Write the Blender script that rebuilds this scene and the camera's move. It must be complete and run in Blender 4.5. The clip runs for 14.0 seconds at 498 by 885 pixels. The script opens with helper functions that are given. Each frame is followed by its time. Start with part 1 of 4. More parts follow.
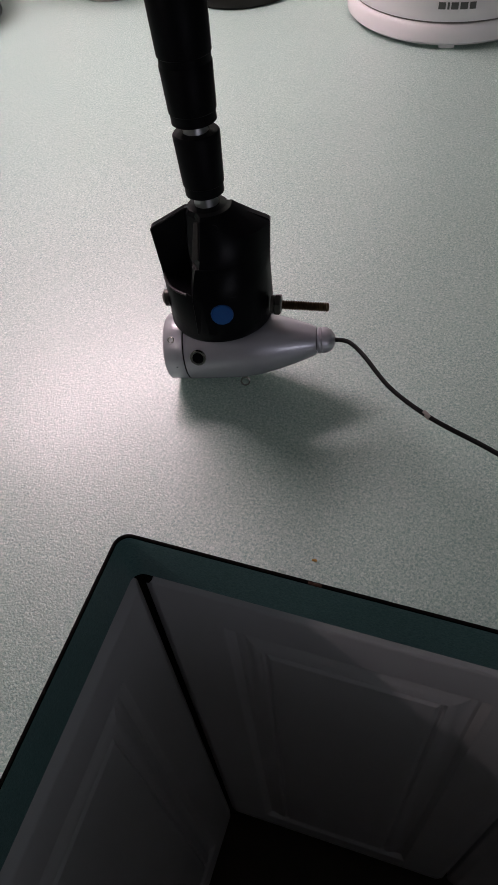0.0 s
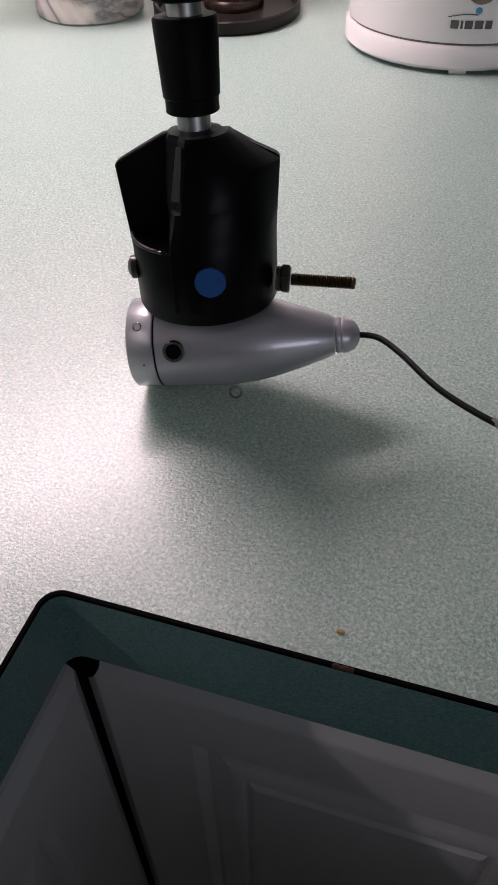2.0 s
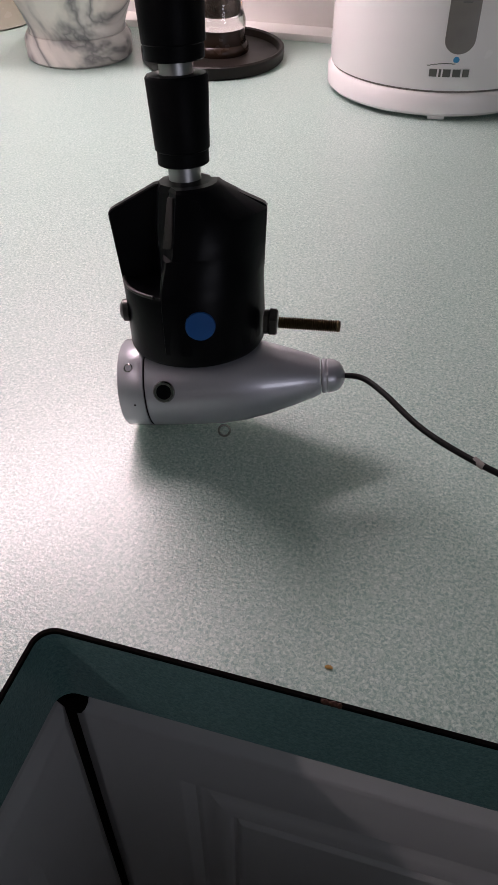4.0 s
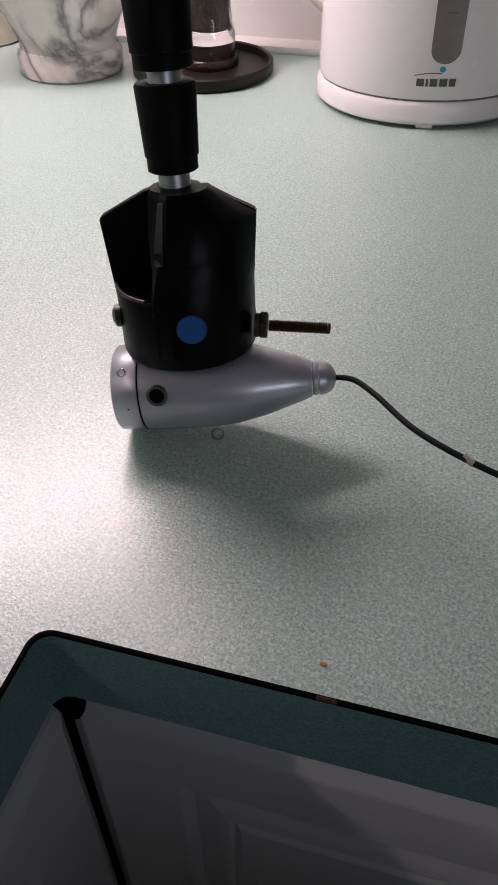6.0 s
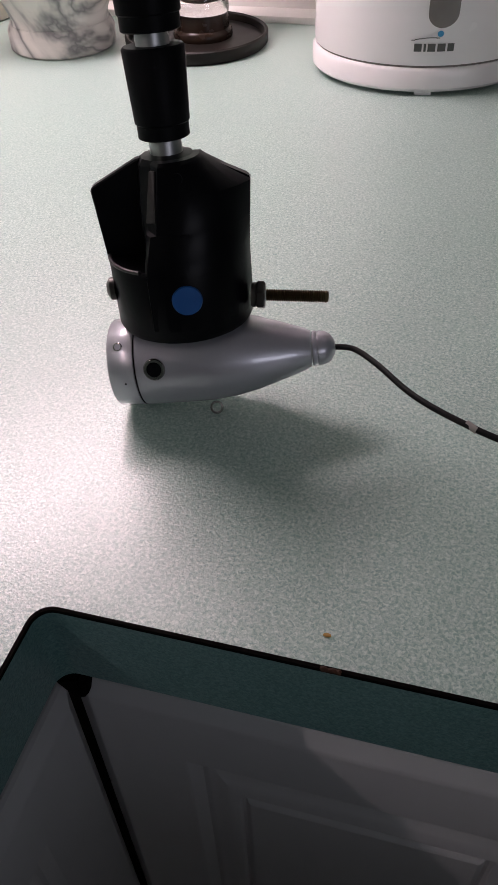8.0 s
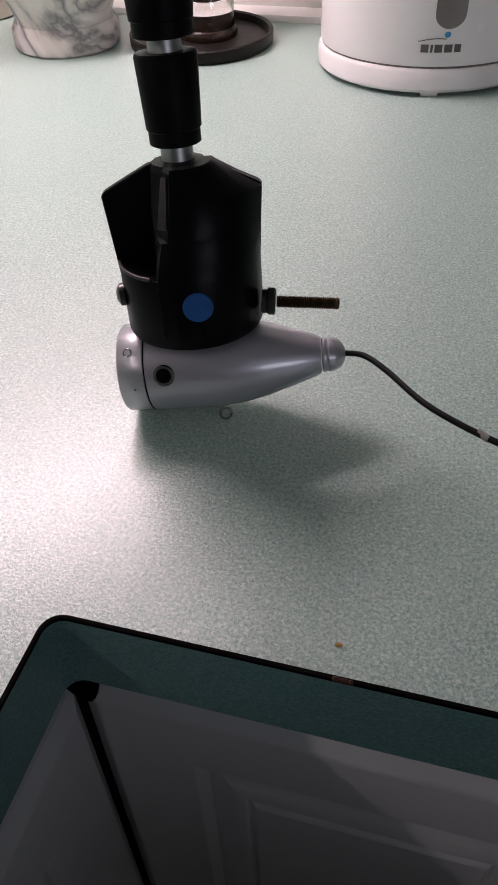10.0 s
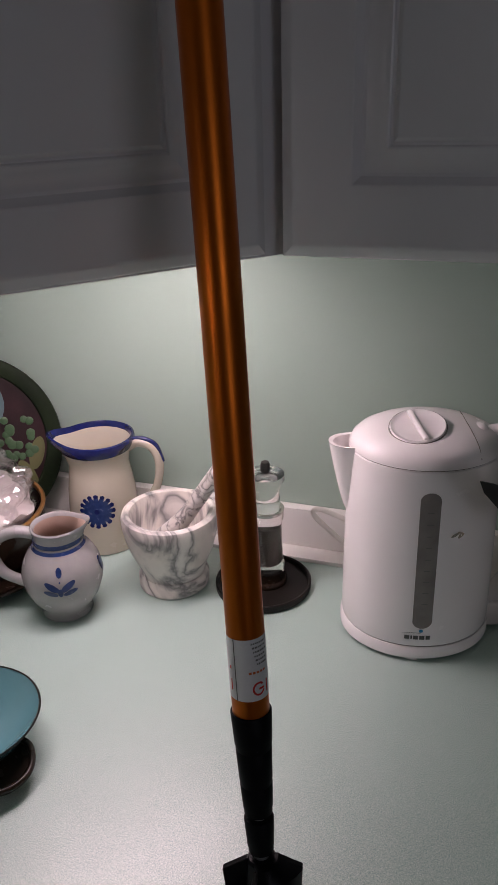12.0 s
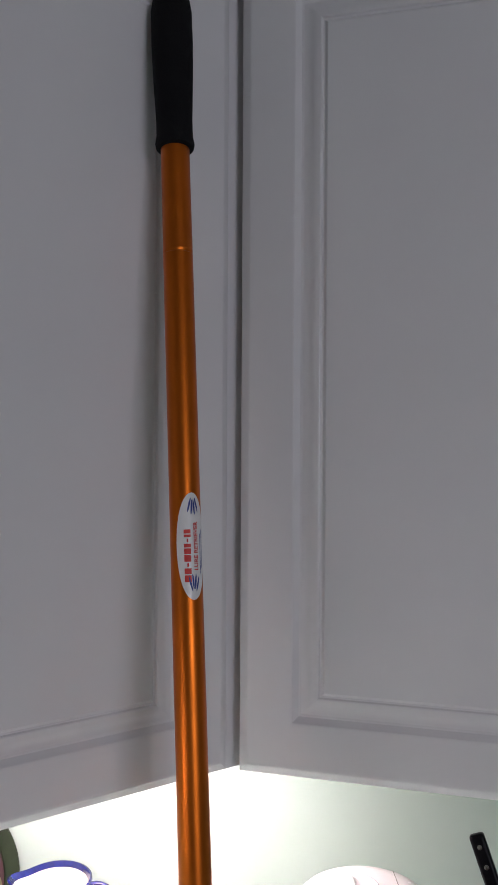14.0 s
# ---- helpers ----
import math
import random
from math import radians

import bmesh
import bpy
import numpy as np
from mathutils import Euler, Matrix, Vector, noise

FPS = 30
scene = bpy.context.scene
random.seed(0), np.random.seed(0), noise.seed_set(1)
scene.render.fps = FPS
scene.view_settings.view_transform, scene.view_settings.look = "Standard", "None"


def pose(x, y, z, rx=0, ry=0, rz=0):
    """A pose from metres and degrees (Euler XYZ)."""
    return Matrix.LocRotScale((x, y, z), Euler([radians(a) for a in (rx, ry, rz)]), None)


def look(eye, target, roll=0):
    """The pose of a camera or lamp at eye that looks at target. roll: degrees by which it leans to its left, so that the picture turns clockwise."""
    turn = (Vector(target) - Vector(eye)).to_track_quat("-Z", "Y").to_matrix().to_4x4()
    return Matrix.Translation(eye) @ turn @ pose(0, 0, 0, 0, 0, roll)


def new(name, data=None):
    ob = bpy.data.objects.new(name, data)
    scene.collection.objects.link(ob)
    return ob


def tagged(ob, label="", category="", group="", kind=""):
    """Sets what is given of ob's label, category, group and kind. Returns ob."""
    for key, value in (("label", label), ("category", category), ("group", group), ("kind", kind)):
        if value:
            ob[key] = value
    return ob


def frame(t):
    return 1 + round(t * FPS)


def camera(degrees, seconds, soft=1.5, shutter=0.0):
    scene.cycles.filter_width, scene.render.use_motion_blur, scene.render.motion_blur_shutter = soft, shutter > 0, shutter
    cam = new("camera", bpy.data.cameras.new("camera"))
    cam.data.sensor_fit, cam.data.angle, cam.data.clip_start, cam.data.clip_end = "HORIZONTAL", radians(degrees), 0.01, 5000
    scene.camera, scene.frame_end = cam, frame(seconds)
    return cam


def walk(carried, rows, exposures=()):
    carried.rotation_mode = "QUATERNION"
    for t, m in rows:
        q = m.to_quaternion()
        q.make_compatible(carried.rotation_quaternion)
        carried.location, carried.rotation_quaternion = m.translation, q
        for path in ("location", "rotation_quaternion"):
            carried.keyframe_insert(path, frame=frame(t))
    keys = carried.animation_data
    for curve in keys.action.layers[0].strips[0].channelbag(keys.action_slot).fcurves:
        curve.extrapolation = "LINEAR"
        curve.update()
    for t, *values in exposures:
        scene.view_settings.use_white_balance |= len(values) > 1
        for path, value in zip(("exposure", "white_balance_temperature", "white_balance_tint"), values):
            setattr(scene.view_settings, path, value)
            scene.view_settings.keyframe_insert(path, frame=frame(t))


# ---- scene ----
cam = camera(35.5, 14.0)
PATH = [
    (0, (0.137, -0.146, 1.218), (-0.332, 0.951, -0.387), -6.4),
    (0.5, (0.133, -0.143, 1.188), (-0.288, 0.966, -0.422), -6.6),
    (1, (0.123, -0.142, 1.161), (-0.302, 1.073, -0.37), -5.3),
    (1.5, (0.111, -0.122, 1.118), (-0.367, 1.126, -0.37), -3.7),
    (2, (0.108, -0.113, 1.111), (-0.329, 1.232, -0.304), -1.1),
    (2.5, (0.103, -0.111, 1.113), (-0.316, 1.282, -0.259), -0.2),
    (3, (0.104, -0.112, 1.115), (-0.31, 1.277, -0.263), -0.1),
    (5.5, (0.11, -0.12, 1.121), (-0.296, 1.317, -0.209), -0.2),
    (6, (0.11, -0.12, 1.117), (-0.301, 1.31, -0.219), -0.7),
    (6.5, (0.111, -0.12, 1.116), (-0.3, 1.291, -0.24), -1.2),
    (7, (0.111, -0.117, 1.114), (-0.315, 1.277, -0.255), -2.1),
    (7.5, (0.11, -0.118, 1.112), (-0.32, 1.28, -0.252), -2.5),
    (8, (0.112, -0.119, 1.112), (-0.306, 1.276, -0.259), -2.4),
    (10.5, (0.107, -0.115, 1.117), (-0.307, 1.269, -0.266), -2.2),
    (11, (0.111, -0.113, 1.172), (-0.306, 1.235, -0.246), -2.9),
    (11.3, (0.12, -0.136, 1.269), (-0.367, 1.331, -0.001), -3.3),
    (11.5, (0.131, -0.164, 1.347), (-0.426, 1.402, 0.235), -3.4),
    (12, (0.134, -0.222, 1.482), (-0.458, 1.494, 0.642), -1.8),
    (12.5, (0.129, -0.257, 1.56), (-0.466, 1.537, 0.905), -1.0),
    (12.9, (0.133, -0.297, 1.6), (-0.435, 1.568, 1.153), 0.0),
    (13, (0.139, -0.311, 1.605), (-0.428, 1.564, 1.201), 0.4),
    (13.5, (0.153, -0.337, 1.646), (-0.365, 1.589, 1.492), 0.6),
    (14, (0.167, -0.365, 1.673), (-0.347, 1.567, 1.664), 0.3),
]
EXPOSURES = [(0, -0.48), (0.5, -0.36), (1, -0.15), (2, -0.12), (10.9, -0.12), (11.5, -0.70), (12, -0.95), (12.5, -0.35), (13, 0.15), (13.5, 0.45), (14, 1.05)]
walk(cam, [(t, look(eye, target, roll)) for t, eye, target, roll in PATH], EXPOSURES)

# ---- light ----
TUBE = 41.0
SIDE_TUBE = 24.0
WINDOW = 18.5
world = bpy.data.worlds.new("evening_sky")
scene.world = world
world.use_nodes = True
sky = world.node_tree.nodes.new("ShaderNodeTexSky")
sky.sky_type, sky.sun_disc, sky.sun_elevation, sky.sun_rotation = "NISHITA", False, radians(4), radians(120)
world.node_tree.links.new(sky.outputs[0], world.node_tree.nodes["Background"].inputs[0])
world.node_tree.nodes["Background"].inputs[1].default_value = 0.02
lamp = bpy.data.lights.new("window_light", "AREA")
lamp.shape, lamp.size, lamp.size_y, lamp.energy, lamp.color = "RECTANGLE", 1.4, 1.0, WINDOW, (0.83, 0.84, 1.0)
new("window_light", lamp).matrix_world = look((2.90, -3.08, 1.65), (0.0, 0.1, 1.5))


# ---- materials ----
def material(name, color, rough=0.5, metal=0.0, second=None, scale=40.0, amount=0.5, bump=0.0, bump_scale=200.0, detail=4.0,
             coat=0.0, spec=0.5, transmission=0.0, ior=1.45, emission=0.0, rough_var=0.08, per_object=0.0):
    m = bpy.data.materials.new(name)
    m.use_nodes = True
    nt = m.node_tree
    b = nt.nodes["Principled BSDF"]
    b.inputs["Metallic"].default_value = metal
    b.inputs["Roughness"].default_value = rough
    b.inputs["Coat Weight"].default_value = coat
    b.inputs["Transmission Weight"].default_value = transmission
    b.inputs["IOR"].default_value = ior
    b.inputs["Specular IOR Level"].default_value = spec
    b.inputs["Base Color"].default_value = (*color, 1)
    if emission:
        b.inputs["Emission Color"].default_value = (*color, 1)
        b.inputs["Emission Strength"].default_value = emission
    co = nt.nodes.new("ShaderNodeTexCoord")
    n = nt.nodes.new("ShaderNodeTexNoise")
    n.inputs["Scale"].default_value, n.inputs["Detail"].default_value = scale, detail
    nt.links.new(co.outputs["Object"], n.inputs["Vector"])
    if second:
        ramp = nt.nodes.new("ShaderNodeValToRGB")
        ramp.color_ramp.elements[0].position = 0.5 - amount / 2
        ramp.color_ramp.elements[1].position = 0.5 + amount / 2
        ramp.color_ramp.elements[0].color = (*color, 1)
        ramp.color_ramp.elements[1].color = (*second, 1)
        nt.links.new(n.outputs["Fac"], ramp.inputs[0])
        nt.links.new(ramp.outputs[0], b.inputs["Base Color"])
    if rough_var:
        mr = nt.nodes.new("ShaderNodeMapRange")
        mr.inputs["To Min"].default_value = max(0.02, rough - rough_var)
        mr.inputs["To Max"].default_value = min(1.0, rough + rough_var)
        nt.links.new(n.outputs["Fac"], mr.inputs["Value"])
        nt.links.new(mr.outputs[0], b.inputs["Roughness"])
    if bump:
        n2 = nt.nodes.new("ShaderNodeTexNoise")
        n2.inputs["Scale"].default_value, n2.inputs["Detail"].default_value = bump_scale, 3
        nt.links.new(co.outputs["Object"], n2.inputs["Vector"])
        bp = nt.nodes.new("ShaderNodeBump")
        bp.inputs["Strength"].default_value, bp.inputs["Distance"].default_value = bump, 0.001
        nt.links.new(n2.outputs["Fac"], bp.inputs["Height"])
        nt.links.new(bp.outputs[0], b.inputs["Normal"])
    return m


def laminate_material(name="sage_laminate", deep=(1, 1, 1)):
    """Pale sage laminate: fine crackled flecks over a slow drift of colour. deep: tint that darkens it for the shaded
    front edge.
    """
    m = material(name, (0.48, 0.57, 0.52), 0.34, rough_var=0.0, spec=1.0, coat=0.6, bump=0.38, bump_scale=900)
    nt = m.node_tree
    b = nt.nodes["Principled BSDF"]
    co = nt.nodes.new("ShaderNodeTexCoord")
    fine = nt.nodes.new("ShaderNodeTexNoise")
    fine.inputs["Scale"].default_value, fine.inputs["Detail"].default_value, fine.inputs["Roughness"].default_value = 900, 3, 0.7
    fine.inputs["Distortion"].default_value = 0.7
    slow = nt.nodes.new("ShaderNodeTexNoise")
    slow.inputs["Scale"].default_value, slow.inputs["Detail"].default_value = 9, 3
    r1 = nt.nodes.new("ShaderNodeValToRGB")
    r1.color_ramp.elements[0].position, r1.color_ramp.elements[0].color = 0.36, (0.215, 0.350, 0.305, 1)
    r1.color_ramp.elements[1].position, r1.color_ramp.elements[1].color = 0.66, (0.620, 0.715, 0.650, 1)
    e = r1.color_ramp.elements.new(0.5)
    e.color = (0.375, 0.505, 0.450, 1)
    mix = nt.nodes.new("ShaderNodeMix")
    mix.data_type, mix.blend_type = "RGBA", "MULTIPLY"
    mix.inputs["Factor"].default_value = 0.35
    r2 = nt.nodes.new("ShaderNodeValToRGB")
    r2.color_ramp.elements[0].position, r2.color_ramp.elements[0].color = 0.3, (0.88, 0.9, 0.88, 1)
    r2.color_ramp.elements[1].position, r2.color_ramp.elements[1].color = 0.7, (1, 1, 1, 1)
    for a in (fine, slow):
        nt.links.new(co.outputs["Object"], a.inputs["Vector"])
    nt.links.new(fine.outputs["Fac"], r1.inputs[0])
    nt.links.new(slow.outputs["Fac"], r2.inputs[0])
    nt.links.new(r1.outputs[0], mix.inputs["A"])
    nt.links.new(r2.outputs[0], mix.inputs["B"])
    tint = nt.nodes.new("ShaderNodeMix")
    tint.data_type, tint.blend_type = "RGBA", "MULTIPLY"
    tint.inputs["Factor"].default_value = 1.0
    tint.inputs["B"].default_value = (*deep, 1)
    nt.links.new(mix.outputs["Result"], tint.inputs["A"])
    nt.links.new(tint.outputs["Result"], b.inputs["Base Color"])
    b.inputs["Coat Roughness"].default_value = 0.28
    rr = nt.nodes.new("ShaderNodeMapRange")
    rr.inputs["To Min"].default_value, rr.inputs["To Max"].default_value = 0.30, 0.44
    nt.links.new(fine.outputs["Fac"], rr.inputs["Value"])
    nt.links.new(rr.outputs[0], b.inputs["Roughness"])
    return m


def marble_material(name, shade, scale=9):
    m = material(name, (0.72, 0.69, 0.66), 0.38, bump=0.15, bump_scale=400)
    nt = m.node_tree
    b = nt.nodes["Principled BSDF"]
    co = nt.nodes.new("ShaderNodeTexCoord")
    w = nt.nodes.new("ShaderNodeTexNoise")
    w.inputs["Scale"].default_value, w.inputs["Detail"].default_value, w.inputs["Distortion"].default_value = scale, 4, 1.6
    r = nt.nodes.new("ShaderNodeValToRGB")
    els = r.color_ramp.elements
    els[0].position, els[0].color = 0.0, (0.70 * shade, 0.66 * shade, 0.62 * shade, 1)
    els[1].position, els[1].color = 1.0, (0.66 * shade, 0.63 * shade, 0.60 * shade, 1)
    for p, c in ((0.36, (0.74, 0.69, 0.63)), (0.43, (0.62, 0.58, 0.53)), (0.475, (0.36, 0.34, 0.32)), (0.50, (0.20, 0.195, 0.19)), (0.53, (0.50, 0.47, 0.44)), (0.57, (0.64, 0.61, 0.57)), (0.64, (0.75, 0.71, 0.66))):
        els.new(p).color = (c[0] * shade, c[1] * shade, c[2] * shade, 1)
    nt.links.new(co.outputs["Object"], w.inputs["Vector"])
    nt.links.new(w.outputs["Fac"], r.inputs[0])
    nt.links.new(r.outputs[0], b.inputs["Base Color"])
    return m


LAMINATE = laminate_material()
# Same laminate, tinted darker so the front edge carries its shade as colour.
SHADED_EDGE_LAMINATE = laminate_material("sage_laminate_edge_shade", (0.36, 0.52, 0.56))
MARBLE = marble_material("grey_veined_marble", 1.0)
GREY_MARBLE = marble_material("greyer_marble", 0.72, 42)
WALL_GREEN = material("pale_green_wall_paint", (0.305, 0.395, 0.335), 0.5, second=(0.335, 0.425, 0.362), scale=6, amount=0.6, bump=0.12, bump_scale=160)
WHITE_PAINT = material("white_cabinet_paint", (0.74, 0.73, 0.73), 0.32, second=(0.69, 0.68, 0.68), scale=7, amount=0.8, bump=0.08, bump_scale=120)
TRIM_WHITE = material("white_trim_plastic", (0.78, 0.76, 0.73), 0.4, second=(0.72, 0.70, 0.67), scale=12, amount=0.7, bump=0.05)
CEILING_PAINT = material("ceiling_paint", (0.72, 0.71, 0.69), 0.8, second=(0.68, 0.67, 0.65), scale=5, bump=0.2, bump_scale=90)
FLOOR_VINYL = material("dark_vinyl", (0.06, 0.045, 0.035), 0.5, second=(0.10, 0.075, 0.055), scale=14, amount=0.5, bump=0.1)
DARK_EDGE = material("dark_laminate_seam", (0.003, 0.0025, 0.0025), 0.9, second=(0.006, 0.005, 0.004), scale=60, spec=0.04)
CHIPBOARD = material("bare_brown_chipboard", (0.035, 0.012, 0.006), 0.8, second=(0.08, 0.03, 0.015), scale=300)
# Dark brown with shade in its colour, for the corner gap and toe kick.
SHADOW_WOOD = material("recess_shade_wood", (0.03, 0.025, 0.02), 0.7, second=(0.05, 0.04, 0.03), scale=20)
BLACK_PLASTIC = material("black_glossy_plastic", (0.002, 0.002, 0.003), 0.34, second=(0.004, 0.004, 0.005), scale=60, spec=0.11, bump=0.06, bump_scale=300)
BLACK_FOAM = material("black_foam_rubber", (0.006, 0.006, 0.007), 0.85, second=(0.007, 0.007, 0.008), spec=0.2, scale=200, bump=0.5, bump_scale=900)
BLACK_SLEEVE = material("black_satin_sleeve", (0.002, 0.002, 0.003), 0.5, second=(0.004, 0.004, 0.005), scale=90, spec=0.10, bump=0.1, bump_scale=400)
LIT_WORN_PLASTIC = material("lit_worn_grey_black_plastic", (0.035, 0.030, 0.027), 0.45, second=(0.012, 0.010, 0.010), scale=400, amount=0.6, bump=0.2, bump_scale=700)
BLUE_PLASTIC = material("blue_plastic", (0.010, 0.075, 0.27), 0.4, second=(0.014, 0.095, 0.32), scale=120)
ORANGE_ALU = material("orange_anodised_aluminium", (0.60, 0.135, 0.009), 0.37, 0.85, second=(0.47, 0.112, 0.008), scale=30, amount=0.7, bump=0.05, bump_scale=600)
BARE_ALU = material("bare_aluminium", (0.46, 0.46, 0.46), 0.42, 1.0, second=(0.38, 0.38, 0.38), scale=80)
SILVER_PAINT = material("silver_lacquer", (0.50, 0.49, 0.53), 0.36, 0.5, rough_var=0.02, second=(0.45, 0.44, 0.48), scale=40, amount=0.6, coat=1.0)
SILVER_PAINT.node_tree.nodes["Principled BSDF"].inputs["Coat Roughness"].default_value = 0.07
STEEL = material("brushed_steel", (0.55, 0.53, 0.50), 0.25, 1.0, second=(0.42, 0.40, 0.38), scale=60)
DARK_STEEL = material("darkened_steel", (0.10, 0.095, 0.09), 0.35, 0.9, second=(0.06, 0.055, 0.05), scale=50)
BOLT_BRASS = material("tarnished_brass_thread", (0.14, 0.10, 0.055), 0.34, 1.0, second=(0.10, 0.07, 0.04), scale=300)
KETTLE_WHITE = material("white_kettle_plastic", (0.86, 0.82, 0.81), 0.26, rough_var=0.03, scale=25)
GAUGE_GREY = material("smoked_gauge_plastic", (0.17, 0.15, 0.14), 0.18, second=(0.23, 0.21, 0.19), scale=45, amount=0.5)
INK_GREY = material("grey_ink", (0.10, 0.10, 0.09), 0.5)
INK_BLUE = material("blue_ink", (0.05, 0.30, 0.55), 0.5)
INK_NAVY = material("navy_ink", (0.03, 0.06, 0.26), 0.5)
INK_ORANGE = material("orange_ink", (0.62, 0.16, 0.05), 0.5)
INK_RED = material("red_ink", (0.62, 0.04, 0.03), 0.5)
PAPER = material("white_glossy_label", (0.80, 0.79, 0.78), 0.3, second=(0.76, 0.75, 0.74), scale=60)
STONEWARE = material("grey_salt_glaze", (0.35, 0.335, 0.325), 0.25, second=(0.275, 0.265, 0.27), scale=50, amount=0.6, coat=0.4, bump=0.1, bump_scale=250)
CREAM_GLAZE = material("cream_glaze", (0.50, 0.46, 0.37), 0.25, second=(0.44, 0.405, 0.32), scale=18, amount=0.7, coat=0.4, bump=0.04)
COBALT = material("cobalt_glaze", (0.005, 0.008, 0.06), 0.22, second=(0.010, 0.016, 0.11), scale=120, coat=0.4)
COBALT_SOFT = material("washed_cobalt_glaze", (0.010, 0.022, 0.090), 0.25, second=(0.024, 0.048, 0.16), scale=160, amount=0.6, coat=0.4)
CLAY = material("warm_unglazed_clay", (0.30, 0.20, 0.16), 0.6, second=(0.36, 0.25, 0.20), scale=60, bump=0.2)
DARK_WOOD = material("dark_stained_wood", (0.008, 0.007, 0.006), 0.4, second=(0.014, 0.011, 0.009), scale=60, amount=0.5, spec=0.2)
COPPER_GLAZE = material("dark_brown_glaze", (0.012, 0.008, 0.006), 0.25, second=(0.026, 0.015, 0.009), scale=30, spec=0.3)
CRUMB = material("amber_crumb", (0.45, 0.24, 0.05), 0.6, second=(0.5, 0.3, 0.08), scale=900)
GOLD_RIM = material("worn_amber_rim", (0.26, 0.13, 0.04), 0.3, second=(0.16, 0.07, 0.02), scale=80, coat=0.3)
TEAL_ENAMEL = material("teal_enamel", (0.10, 0.235, 0.265), 0.18, second=(0.115, 0.26, 0.29), scale=14, amount=0.7, coat=0.6)
CLEAR = material("clear_acrylic", (0.95, 0.94, 0.92), 0.05, transmission=1.0, ior=1.47, rough_var=0.0)
FILM = bpy.data.materials.new("clear_plastic_film")
FILM.use_nodes = True
film_nodes = FILM.node_tree.nodes
film_nodes.remove(film_nodes["Principled BSDF"])
film_clear, film_gloss, film_mix = film_nodes.new("ShaderNodeBsdfTransparent"), film_nodes.new("ShaderNodeBsdfGlossy"), film_nodes.new("ShaderNodeMixShader")
film_clear.inputs[0].default_value = (0.93, 0.92, 0.92, 1)
film_gloss.inputs["Roughness"].default_value = 0.10
film_mix.inputs[0].default_value = 0.24
for a, b in ((film_clear.outputs[0], film_mix.inputs[1]), (film_gloss.outputs[0], film_mix.inputs[2]), (film_mix.outputs[0], film_nodes["Material Output"].inputs[0])):
    FILM.node_tree.links.new(a, b)
PEPPER = material("peppercorns", (0.03, 0.02, 0.015), 0.6, second=(0.10, 0.07, 0.05), scale=350, bump=1.0, bump_scale=350)
WHITE_BAG = material("white_bagged_goods", (0.70, 0.64, 0.62), 0.45, second=(0.55, 0.49, 0.48), scale=24, bump=0.4, bump_scale=60)
GREEN_RIM = material("dark_green_lacquer", (0.006, 0.011, 0.005), 0.6, second=(0.014, 0.022, 0.010), scale=30, spec=0.12)
PAINTED_SKY = material("painted_blue_grey", (0.06, 0.10, 0.115), 0.5, second=(0.10, 0.14, 0.15), scale=12, spec=0.2)
PAINTED_PLUM = material("painted_plum", (0.010, 0.009, 0.008), 0.6, second=(0.036, 0.016, 0.019), scale=16, spec=0.15)
PAINTED_GRAPE = material("painted_grape_green", (0.020, 0.050, 0.022), 0.35, second=(0.07, 0.125, 0.06), scale=120, spec=0.3)
PAINTED_LEAF = material("painted_ochre_leaf", (0.09, 0.085, 0.03), 0.5, second=(0.10, 0.11, 0.04), scale=40)
WOOD = material("beech_wood", (0.45, 0.24, 0.10), 0.5, second=(0.36, 0.18, 0.07), scale=30, bump=0.2)
CORD_WHITE = material("white_cord_rubber", (0.70, 0.67, 0.62), 0.5, second=(0.64, 0.61, 0.57), scale=40)
CABLE_BLACK = material("black_cable_rubber", (0.004, 0.004, 0.004), 0.6, second=(0.007, 0.007, 0.007), scale=80, spec=0.2)
CABLE_BAND = material("greyed_cable_band", (0.22, 0.20, 0.18), 0.5, second=(0.30, 0.28, 0.26), scale=300)
TUBE_GLOW = material("fluorescent_tube", (1.0, 0.785, 0.85), 0.4, emission=TUBE, rough_var=0.0)
TUBE_DIM = material("dim_fluorescent_tube", (1.0, 0.84, 0.88), 0.4, emission=SIDE_TUBE, rough_var=0.0)



# ---- mesh tools ----
def part(name, bm, mat, parent=None, label="", smooth=True, angle=40, matrix=None):
    bmesh.ops.recalc_face_normals(bm, faces=bm.faces)
    me = bpy.data.meshes.new(name)
    for f in bm.faces:
        f.smooth = smooth
    if smooth:
        for e in bm.edges:
            if len(e.link_faces) == 2 and e.calc_face_angle(0) > radians(angle):
                e.smooth = False
    bm.to_mesh(me)
    bm.free()
    me.materials.append(mat)
    ob = new(name, me)
    if parent:
        ob.parent = parent
    if matrix:
        ob.matrix_basis = matrix
    if label:
        ob["label"] = label
    return ob


def thing(name, label, category, m=None, group="", kind=""):
    ob = new(name)
    ob.empty_display_size = 0.02
    if m:
        ob.matrix_basis = m
    return tagged(ob, label, category, group, kind)


